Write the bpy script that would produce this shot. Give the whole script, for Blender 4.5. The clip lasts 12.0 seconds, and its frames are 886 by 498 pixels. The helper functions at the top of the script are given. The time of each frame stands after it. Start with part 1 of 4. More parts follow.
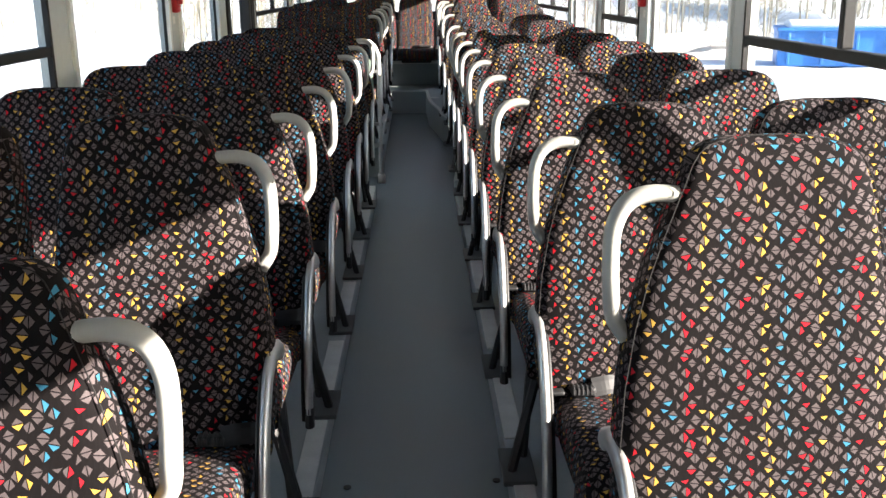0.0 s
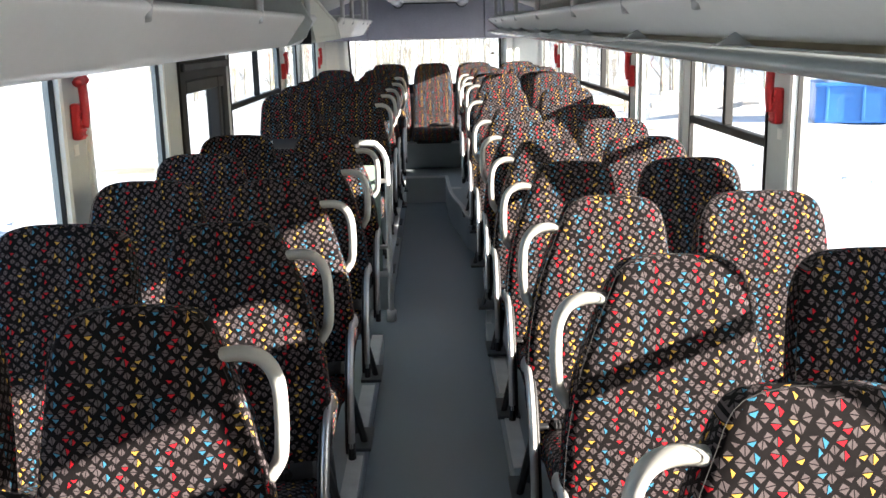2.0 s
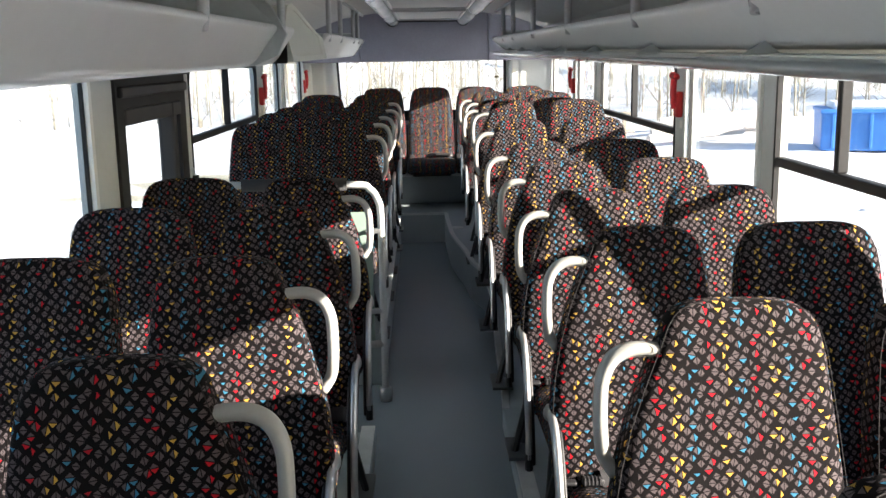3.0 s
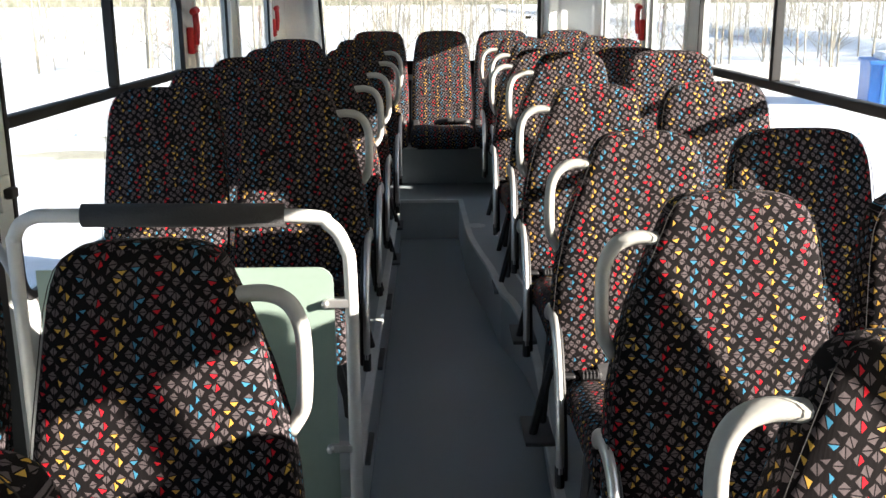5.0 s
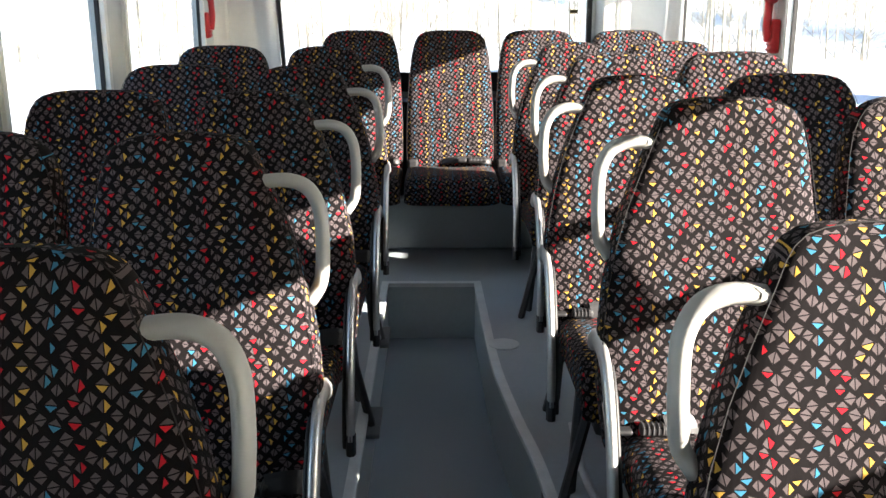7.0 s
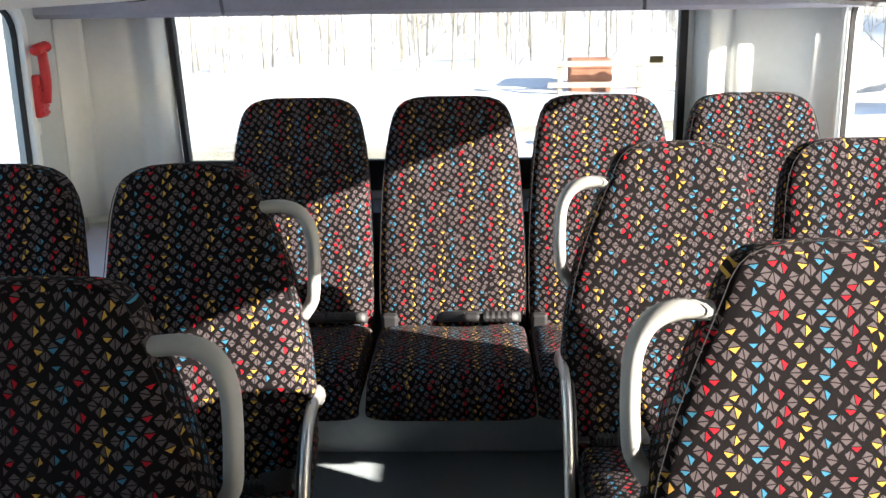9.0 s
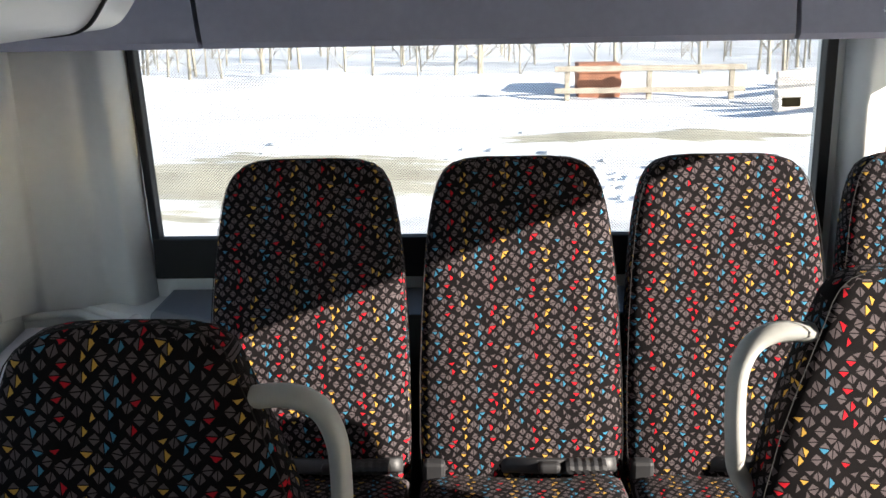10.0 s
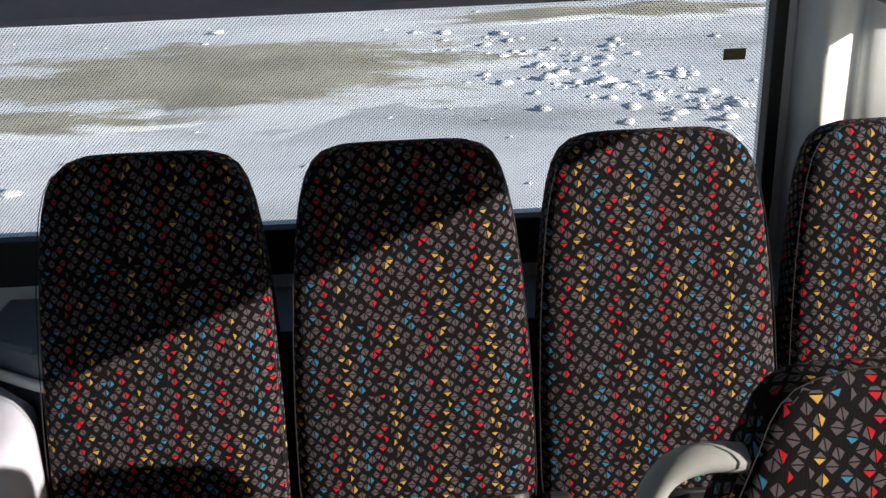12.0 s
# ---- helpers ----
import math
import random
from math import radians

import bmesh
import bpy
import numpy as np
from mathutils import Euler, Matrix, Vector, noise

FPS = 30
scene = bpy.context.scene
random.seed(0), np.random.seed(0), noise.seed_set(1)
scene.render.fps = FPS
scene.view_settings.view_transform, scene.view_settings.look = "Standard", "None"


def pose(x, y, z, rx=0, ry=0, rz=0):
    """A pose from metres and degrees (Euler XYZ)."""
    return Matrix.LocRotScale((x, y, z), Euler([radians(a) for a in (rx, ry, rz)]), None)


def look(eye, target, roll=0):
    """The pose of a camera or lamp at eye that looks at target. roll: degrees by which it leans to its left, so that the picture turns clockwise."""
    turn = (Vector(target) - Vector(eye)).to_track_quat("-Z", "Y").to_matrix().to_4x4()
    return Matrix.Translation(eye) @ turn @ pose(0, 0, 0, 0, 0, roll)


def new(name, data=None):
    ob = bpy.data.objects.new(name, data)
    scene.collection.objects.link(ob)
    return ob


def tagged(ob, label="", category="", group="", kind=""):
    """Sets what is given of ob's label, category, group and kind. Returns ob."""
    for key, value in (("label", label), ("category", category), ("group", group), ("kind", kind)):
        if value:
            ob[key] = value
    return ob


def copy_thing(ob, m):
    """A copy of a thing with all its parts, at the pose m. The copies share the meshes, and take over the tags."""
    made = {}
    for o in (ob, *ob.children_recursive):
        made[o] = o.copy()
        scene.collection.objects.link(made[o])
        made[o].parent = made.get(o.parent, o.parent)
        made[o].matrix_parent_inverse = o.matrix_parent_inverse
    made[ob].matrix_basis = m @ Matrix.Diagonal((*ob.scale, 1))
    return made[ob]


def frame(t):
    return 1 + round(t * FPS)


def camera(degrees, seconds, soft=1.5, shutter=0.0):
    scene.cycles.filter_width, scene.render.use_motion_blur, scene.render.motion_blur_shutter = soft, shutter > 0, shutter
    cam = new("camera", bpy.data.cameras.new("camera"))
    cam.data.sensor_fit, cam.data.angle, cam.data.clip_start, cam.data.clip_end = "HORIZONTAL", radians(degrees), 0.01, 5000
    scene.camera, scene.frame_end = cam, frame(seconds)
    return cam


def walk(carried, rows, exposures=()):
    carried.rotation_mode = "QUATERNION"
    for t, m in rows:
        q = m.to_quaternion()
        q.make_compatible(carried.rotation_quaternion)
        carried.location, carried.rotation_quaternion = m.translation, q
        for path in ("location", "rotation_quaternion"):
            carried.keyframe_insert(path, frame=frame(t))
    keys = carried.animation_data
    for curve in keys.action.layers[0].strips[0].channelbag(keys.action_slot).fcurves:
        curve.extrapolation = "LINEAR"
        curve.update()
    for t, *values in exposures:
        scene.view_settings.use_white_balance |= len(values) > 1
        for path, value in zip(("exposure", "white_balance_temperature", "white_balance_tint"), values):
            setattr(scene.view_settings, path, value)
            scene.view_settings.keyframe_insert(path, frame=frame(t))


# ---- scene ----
cam = camera(49.2, 12.0)
PATH = [
    (0, (0.033, -1.314, 1.373), (0.077, 0.615, 0.846), -0.7),
    (0.5, (0.04, -0.994, 1.429), (0.032, 0.92, 0.848), -0.8),
    (1, (0.039, -0.52, 1.509), (0.023, 1.393, 0.925), -1.0),
    (1.5, (0.021, -0.141, 1.569), (0.012, 1.787, 1.041), -1.2),
    (2, (0.02, 0.339, 1.56), (0.031, 2.291, 1.128), -1.3),
    (2.5, (-0.024, 0.762, 1.537), (0.005, 2.724, 1.15), -1.0),
    (2.7, (-0.04, 0.982, 1.541), (-0.008, 2.945, 1.158), -1.0),
    (4.5, (-0.033, 2.885, 1.478), (-0.015, 4.831, 1.019), -0.6),
    (5, (-0.05, 3.392, 1.47), (-0.032, 5.331, 0.977), -0.4),
    (5.5, (-0.012, 3.909, 1.496), (0.001, 5.841, 0.979), -0.4),
    (6, (-0.027, 4.425, 1.47), (-0.014, 6.356, 0.947), -0.2),
    (6.5, (-0.047, 4.933, 1.452), (-0.035, 6.864, 0.93), -0.2),
    (7, (-0.048, 5.461, 1.474), (-0.038, 7.393, 0.956), -0.1),
    (7.2, (-0.046, 5.66, 1.473), (-0.037, 7.592, 0.957), -0.0),
    (8.8, (0.066, 7.141, 1.575), (0.006, 9.07, 1.048), -0.9),
    (9, (0.062, 7.404, 1.583), (0.006, 9.334, 1.063), -0.9),
    (9.5, (0.023, 7.817, 1.6), (-0.022, 9.748, 1.081), -1.1),
    (10, (-0.092, 8.202, 1.621), (-0.144, 10.133, 1.103), -1.0),
    (10.5, (-0.112, 8.426, 1.589), (-0.264, 10.36, 1.103), -0.8),
    (11, (-0.027, 8.592, 1.624), (-0.265, 10.516, 1.127), -1.1),
    (11.5, (0.051, 8.603, 1.73), (-0.15, 10.508, 1.155), -1.9),
    (12, (0.064, 8.607, 1.74), (0.076, 10.454, 0.974), -2.6),
]
EXPOSURES = [(0, 2.62, 6350, 10), (0.5, 3.08, 6350, 10), (1.0, 3.25, 6350, 10), (1.5, 3.05, 6350, 10), (2.5, 2.55, 6350, 10), (5.5, 2.45, 6350, 10), (7.0, 2.97, 6350, 10), (9.0, 2.6, 6300, 10), (9.7, 2.28, 6300, 10), (10.5, 1.63, 6250, 10), (11.2, 1.35, 6150, 10), (11.5, 1.2, 6100, 10), (12, 0.9, 6050, 10)]
walk(cam, [(t, look(eye, target, roll)) for t, eye, target, roll in PATH], EXPOSURES)

# ---- world, sun, exposure ----
SUN_WAY = Vector((-1.0, 0.435, -0.36)).normalized()
world = bpy.data.worlds.new("world")
scene.world = world
world.use_nodes = True
wn = world.node_tree
sky = wn.nodes.new("ShaderNodeTexSky")
sky.sky_type = 'NISHITA'
sky.sun_disc = False
sky.sun_elevation = math.asin(-SUN_WAY.z)
sky.sun_rotation = math.atan2(-SUN_WAY.x, -SUN_WAY.y)
wn.links.new(sky.outputs[0], wn.nodes["Background"].inputs[0])
wn.nodes["Background"].inputs[1].default_value = 0.07
sun = new("sun", bpy.data.lights.new("sun", 'SUN'))
sun.data.energy = 5.0
sun.data.angle = radians(0.6)
sun.data.color = (1.0, 0.89, 0.76)
sun.matrix_world = look((20, -15, 10), Vector((20, -15, 10)) + SUN_WAY)


# ---- materials ----
def mat(name, color, rough=0.6, metal=0.0, vary=0.15, scale=6.0, bump=0.0, bump_scale=200.0, coat=0.0, second=None, gloss=0.1):
    m = bpy.data.materials.new(name)
    m.use_nodes = True
    n, l = m.node_tree.nodes, m.node_tree.links
    b = n["Principled BSDF"]
    b.inputs["Roughness"].default_value = rough
    b.inputs["Metallic"].default_value = metal
    b.inputs["Coat Weight"].default_value = coat
    co = n.new("ShaderNodeTexCoord")
    big = n.new("ShaderNodeTexNoise")
    big.inputs["Scale"].default_value = scale
    big.inputs["Detail"].default_value = 6
    l.new(co.outputs["Object"], big.inputs["Vector"])
    fine = n.new("ShaderNodeTexNoise")
    fine.inputs["Scale"].default_value = scale * 14
    fine.inputs["Detail"].default_value = 4
    l.new(co.outputs["Object"], fine.inputs["Vector"])
    both = n.new("ShaderNodeMath")
    both.operation = 'MULTIPLY_ADD'
    l.new(fine.outputs[0], both.inputs[0])
    both.inputs[1].default_value = 0.5
    l.new(big.outputs[0], both.inputs[2])
    ramp = n.new("ShaderNodeValToRGB")
    ramp.color_ramp.elements[0].position = 0.5
    ramp.color_ramp.elements[1].position = 1.0
    dark = second or tuple(c * (1 - vary) for c in color)
    ramp.color_ramp.elements[0].color = (*dark, 1)
    ramp.color_ramp.elements[1].color = (*(c * (1 + vary * 0.5) for c in color), 1)
    l.new(both.outputs[0], ramp.inputs[0])
    l.new(ramp.outputs[0], b.inputs["Base Color"])
    rr = n.new("ShaderNodeMapRange")
    rr.inputs["To Min"].default_value = max(0.03, rough - gloss)
    rr.inputs["To Max"].default_value = min(1, rough + gloss)
    l.new(big.outputs[0], rr.inputs[0])
    l.new(rr.outputs[0], b.inputs["Roughness"])
    if bump:
        bn = n.new("ShaderNodeTexNoise")
        bn.inputs["Scale"].default_value = bump_scale
        l.new(co.outputs["Object"], bn.inputs["Vector"])
        bp = n.new("ShaderNodeBump")
        bp.inputs["Strength"].default_value = bump
        bp.inputs["Distance"].default_value = 0.01
        l.new(bn.outputs[0], bp.inputs["Height"])
        l.new(bp.outputs[0], b.inputs["Normal"])
    return m


PITCH = 66.0
GREY = (0.094, 0.077, 0.081, 1)


LAY = 0.6


def fabric_mat():
    """Dark moquette with small split motifs in grey, red, yellow and blue."""
    m = bpy.data.materials.new("moquette")
    m.use_nodes = True
    n, l = m.node_tree.nodes, m.node_tree.links
    b = n["Principled BSDF"]
    b.inputs["Roughness"].default_value = 0.9
    b.inputs["Sheen Weight"].default_value = 0.015
    b.inputs["Sheen Roughness"].default_value = 0.3
    b.inputs["Specular IOR Level"].default_value = 0.08

    def math_(op, a, c=0.0, d=0.0):
        k = n.new("ShaderNodeMath")
        k.operation = op
        for i, v in enumerate((a, c, d)):
            if isinstance(v, (int, float)):
                k.inputs[i].default_value = v
            else:
                l.new(v, k.inputs[i])
        return k.outputs[0]

    uv = n.new("ShaderNodeUVMap")
    info = n.new("ShaderNodeObjectInfo")
    mp = n.new("ShaderNodeMapping")
    mp.inputs["Rotation"].default_value = (0, 0, LAY)
    off = n.new("ShaderNodeVectorMath")
    off.operation = 'MULTIPLY_ADD'
    l.new(info.outputs["Random"], off.inputs[0])
    off.inputs[1].default_value = (3.7, 5.1, 0)
    l.new(uv.outputs[0], off.inputs[2])
    l.new(off.outputs[0], mp.inputs["Vector"])
    vo = n.new("ShaderNodeTexVoronoi")
    vo.voronoi_dimensions = '2D'
    vo.inputs["Scale"].default_value = PITCH
    vo.inputs["Randomness"].default_value = 0.32
    l.new(mp.outputs[0], vo.inputs["Vector"])
    sub = n.new("ShaderNodeVectorMath")
    sub.operation = 'SUBTRACT'
    l.new(mp.outputs[0], sub.inputs[0])
    l.new(vo.outputs["Position"], sub.inputs[1])
    col = n.new("ShaderNodeSeparateColor")
    l.new(vo.outputs["Color"], col.inputs[0])
    # each motif is cut level or upright, a little askew
    turn = math_('MULTIPLY', math_('ROUND', col.outputs[0]), math.pi / 2)
    ang = math_('SUBTRACT', math_('MULTIPLY_ADD', col.outputs[1], 0.5, turn), 0.25 + LAY)
    rot = n.new("ShaderNodeVectorRotate")
    rot.rotation_type = 'Z_AXIS'
    l.new(sub.outputs[0], rot.inputs["Vector"])
    l.new(ang, rot.inputs["Angle"])
    xyz = n.new("ShaderNodeSeparateXYZ")
    l.new(rot.outputs[0], xyz.inputs[0])
    x = math_('MULTIPLY', xyz.outputs[0], PITCH)
    y = math_('MULTIPLY', xyz.outputs[1], PITCH)
    ax, ay = math_('ABSOLUTE', x), math_('ABSOLUTE', y)
    ed = n.new("ShaderNodeTexVoronoi")
    ed.voronoi_dimensions = '2D'
    ed.feature = 'DISTANCE_TO_EDGE'
    ed.inputs["Scale"].default_value = PITCH
    ed.inputs["Randomness"].default_value = 0.32
    l.new(mp.outputs[0], ed.inputs["Vector"])
    inside = math_('LESS_THAN', math_('ADD', ax, math_('MULTIPLY', ay, 0.92)), math_('MULTIPLY_ADD', col.outputs[2], 0.10, 0.375))
    shape = math_('MULTIPLY', math_('GREATER_THAN', ed.outputs["Distance"], 0.05), inside)
    split = math_('GREATER_THAN', ax, 0.045)
    side = math_('GREATER_THAN', x, 0.0)
    there = math_('MAXIMUM', side, math_('GREATER_THAN', col.outputs[2], 0.12))
    motif = math_('MULTIPLY', math_('MULTIPLY', shape, split), there)
    # the colours run in upright columns: red, yellow, blue
    pos = n.new("ShaderNodeSeparateXYZ")
    l.new(vo.outputs["Position"], pos.inputs[0])
    across = math_('ADD', math_('MULTIPLY', pos.outputs[0], math.cos(LAY)), math_('MULTIPLY', pos.outputs[1], math.sin(LAY)))
    column = math_('DIVIDE', across, 0.0278)
    tone = math_('MULTIPLY', math_('FLOORED_MODULO', math_('FLOOR', column), 3.0), 0.25)
    bright = math_('MULTIPLY', math_('LESS_THAN', math_('FRACT', column), 0.5), math_('LESS_THAN', math_('FRACT', math_('MULTIPLY', col.outputs[1], 7.0)), 0.74))
    ramp = n.new("ShaderNodeValToRGB")
    ramp.color_ramp.interpolation = 'CONSTANT'
    e = ramp.color_ramp.elements
    e[0].position, e[0].color = 0.0, (0.46, 0.014, 0.024, 1)
    e[1].position, e[1].color = 0.2, (0.52, 0.31, 0.06, 1)
    for p, c in ((0.4, (0.045, 0.19, 0.31, 1)), (0.7, GREY)):
        k = e.new(p)
        k.color = c
    l.new(math_('ADD', tone, math_('SUBTRACT', 1.0, bright)), ramp.inputs[0])
    half = n.new("ShaderNodeMix")
    half.data_type = 'RGBA'
    l.new(side, half.inputs["Factor"])
    half.inputs["A"].default_value = GREY
    l.new(ramp.outputs[0], half.inputs["B"])
    full = n.new("ShaderNodeMix")
    full.data_type = 'RGBA'
    l.new(motif, full.inputs["Factor"])
    full.inputs["A"].default_value = (0.0075, 0.0062, 0.0068, 1)
    l.new(half.outputs["Result"], full.inputs["B"])
    # worn pile, and the knit's fine ribs
    no = n.new("ShaderNodeTexNoise")
    no.inputs["Scale"].default_value = 900.0
    l.new(uv.outputs[0], no.inputs["Vector"])
    wear = n.new("ShaderNodeTexNoise")
    wear.inputs["Scale"].default_value = 7.0
    l.new(uv.outputs[0], wear.inputs["Vector"])
    mr = n.new("ShaderNodeMapRange")
    mr.inputs["To Min"].default_value = 0.72
    mr.inputs["To Max"].default_value = 1.25
    l.new(math_('MULTIPLY_ADD', no.outputs[0], 0.6, math_('MULTIPLY', wear.outputs[0], 0.4)), mr.inputs[0])
    mul = n.new("ShaderNodeVectorMath")
    mul.operation = 'SCALE'
    l.new(full.outputs["Result"], mul.inputs[0])
    l.new(mr.outputs[0], mul.inputs["Scale"])
    l.new(mul.outputs[0], b.inputs["Base Color"])
    wv = n.new("ShaderNodeTexWave")
    wv.inputs["Scale"].default_value = 260.0
    wv.inputs["Distortion"].default_value = 1.0
    l.new(uv.outputs[0], wv.inputs["Vector"])
    bp = n.new("ShaderNodeBump")
    bp.inputs["Strength"].default_value = 0.25
    bp.inputs["Distance"].default_value = 0.002
    l.new(math_('ADD', wv.outputs["Fac"], no.outputs[0]), bp.inputs["Height"])
    l.new(bp.outputs[0], b.inputs["Normal"])
    return m


def glass_mat(name, dots=False):
    m = bpy.data.materials.new(name)
    m.use_nodes = True
    n, l = m.node_tree.nodes, m.node_tree.links
    out = n["Material Output"]
    n.remove(n["Principled BSDF"])
    tr = n.new("ShaderNodeBsdfTransparent")
    tr.inputs[0].default_value = (0.93, 0.95, 0.95, 1)
    gl = n.new("ShaderNodeBsdfGlossy")
    gl.inputs["Roughness"].default_value = 0.02
    lw = n.new("ShaderNodeLayerWeight")
    pw = n.new("ShaderNodeMath")
    pw.operation = 'POWER'
    l.new(lw.outputs["Facing"], pw.inputs[0])
    pw.inputs[1].default_value = 5.0
    fr = n.new("ShaderNodeMath")
    fr.operation = 'MULTIPLY_ADD'
    l.new(pw.outputs[0], fr.inputs[0])
    fr.inputs[1].default_value = 0.5
    fr.inputs[2].default_value = 0.04
    mx = n.new("ShaderNodeMixShader")
    l.new(fr.outputs[0], mx.inputs[0])
    l.new(tr.outputs[0], mx.inputs[1])
    l.new(gl.outputs[0], mx.inputs[2])
    last = mx
    if dots:
        co = n.new("ShaderNodeTexCoord")
        mp = n.new("ShaderNodeMapping")
        mp.inputs["Rotation"].default_value = (0, radians(45), 0)
        l.new(co.outputs["Object"], mp.inputs[0])
        sep = n.new("ShaderNodeSeparateXYZ")
        l.new(mp.outputs[0], sep.inputs[0])
        s = []
        for i in (0, 2):
            k = n.new("ShaderNodeMath")
            k.operation = 'MULTIPLY'
            k.inputs[1].default_value = 2 * math.pi / 0.0048
            l.new(sep.outputs[i], k.inputs[0])
            c = n.new("ShaderNodeMath")
            c.operation = 'COSINE'
            l.new(k.outputs[0], c.inputs[0])
            s.append(c)
        a = n.new("ShaderNodeMath")
        a.operation = 'ADD'
        l.new(s[0].outputs[0], a.inputs[0])
        l.new(s[1].outputs[0], a.inputs[1])
        g = n.new("ShaderNodeMath")
        g.operation = 'GREATER_THAN'
        g.inputs[1].default_value = 1.40
        l.new(a.outputs[0], g.inputs[0])
        dk = n.new("ShaderNodeBsdfDiffuse")
        dk.inputs[0].default_value = (0.02, 0.02, 0.022, 1)
        m2 = n.new("ShaderNodeMixShader")
        l.new(g.outputs[0], m2.inputs[0])
        l.new(mx.outputs[0], m2.inputs[1])
        l.new(dk.outputs[0], m2.inputs[2])
        last = m2
    l.new(last.outputs[0], out.inputs[0])
    return m


M_FAB = fabric_mat()
M_PIPE = mat("seam_piping", (0.012, 0.010, 0.011), 0.9, vary=0.5, scale=60)
M_BLACK = mat("black_plastic", (0.018, 0.018, 0.02), 0.55, vary=0.3)
M_RUBBER = mat("black_rubber", (0.012, 0.012, 0.013), 0.7, vary=0.3)
M_FOAM = mat("foam_grip", (0.03, 0.03, 0.032), 0.85, vary=0.3, scale=30, bump=0.3)
M_HANDLE = mat("grey_handle_plastic", (0.37, 0.37, 0.35), 0.42, vary=0.08)
M_ALU = mat("brushed_aluminium", (0.58, 0.58, 0.58), 0.34, 0.75, vary=0.12, scale=20)
M_TUBE = mat("white_painted_tube", (0.54, 0.55, 0.55), 0.3, vary=0.06, coat=0.3)
M_LINO = mat("grey_vinyl_floor", (0.25, 0.305, 0.345), 0.27, vary=0.012, scale=9, bump=0.15, bump_scale=350, gloss=0.004)
M_LEDGE = mat("grey_vinyl_ledge", (0.40, 0.455, 0.485), 0.38, vary=0.10, scale=4, bump=0.1, bump_scale=300)
M_PLATE = mat("light_grey_plate", (0.80, 0.82, 0.82), 0.45, 0.2, vary=0.15, scale=12)
M_TRIM = mat("grey_edge_trim", (0.74, 0.77, 0.77), 0.4, 0.2, vary=0.15, scale=12)
M_WALL = mat("grey_wall_plastic", (0.80, 0.82, 0.80), 0.5, vary=0.06, scale=3, bump=0.06, bump_scale=500)
M_PILLAR = mat("grey_pillar_trim", (0.53, 0.56, 0.555), 0.5, vary=0.08, scale=4)
M_RACK = mat("beige_grey_rack_plastic", (0.86, 0.86, 0.83), 0.36, vary=0.04, scale=2, coat=0.2)
M_BEIGE = mat("olive_beige_plastic", (0.60, 0.60, 0.52), 0.45, vary=0.05, scale=2)
M_FOOT = mat("dark_grey_painted_steel", (0.11, 0.12, 0.13), 0.5, vary=0.15, scale=20)
M_TEAL = mat("grey_rack_lip", (0.30, 0.34, 0.34), 0.22, vary=0.08, coat=0.4)
M_CEIL = mat("ceiling_liner", (0.72, 0.72, 0.70), 0.65, vary=0.06)
M_SATIN = mat("satin_silver_liner", (0.78, 0.79, 0.79), 0.22, 0.35, vary=0.05, scale=3)
M_HEAD = mat("lilac_grey_carpet_panel", (0.36, 0.36, 0.425), 0.8, vary=0.12, scale=4, bump=0.15, bump_scale=700)
M_DARKLEDGE = mat("dark_blue_grey_plastic", (0.15, 0.172, 0.20), 0.45, vary=0.1, scale=6)
M_BOX = mat("lilac_grey_cover", (0.54, 0.53, 0.60), 0.45, vary=0.1)
M_RED = mat("red_hammer_plastic", (0.55, 0.02, 0.025), 0.4, vary=0.12)
M_OLIVE = mat("olive_sticker", (0.10, 0.08, 0.025), 0.6, vary=0.2, scale=40)
M_LABEL = mat("white_label", (0.75, 0.75, 0.72), 0.6, vary=0.05)
M_ACRYL = mat("pale_green_panel", (0.25, 0.33, 0.285), 0.32, vary=0.05, coat=0.2)
M_GLASS = glass_mat("window_glass")
M_DOTGLASS = glass_mat("perforated_film_glass", True)
M_SNOW = mat("snow", (0.84, 0.85, 0.88), 0.75, vary=0.10, scale=0.3, bump=0.6, bump_scale=5, second=(0.72, 0.75, 0.80))
M_LOG = mat("frosted_log", (0.60, 0.56, 0.52), 0.85, vary=0.3, scale=2)
def add_slush(m):
    """Grey icy wheel tracks drawn out across the yard."""
    n, l = m.node_tree.nodes, m.node_tree.links
    b = n["Principled BSDF"]
    old = b.inputs["Base Color"].links[0].from_socket
    co = n.new("ShaderNodeTexCoord")
    mp = n.new("ShaderNodeMapping")
    mp.inputs["Scale"].default_value = (0.11, 0.42, 1)
    mp.inputs["Rotation"].default_value = (0, 0, 0.15)
    l.new(co.outputs["Object"], mp.inputs[0])
    no = n.new("ShaderNodeTexNoise")
    no.inputs["Scale"].default_value = 1.3
    no.inputs["Detail"].default_value = 9
    no.inputs["Roughness"].default_value = 0.62
    l.new(mp.outputs[0], no.inputs["Vector"])
    r = n.new("ShaderNodeValToRGB")
    r.color_ramp.elements[0].position, r.color_ramp.elements[1].position = 0.47, 0.68
    r.color_ramp.elements[0].color, r.color_ramp.elements[1].color = (0, 0, 0, 1), (1, 1, 1, 1)
    l.new(no.outputs[0], r.inputs[0])
    mx = n.new("ShaderNodeMix")
    mx.data_type = 'RGBA'
    l.new(r.outputs[0], mx.inputs["Factor"])
    l.new(old, mx.inputs["A"])
    mx.inputs["B"].default_value = (0.50, 0.51, 0.53, 1)
    l.new(mx.outputs["Result"], b.inputs["Base Color"])


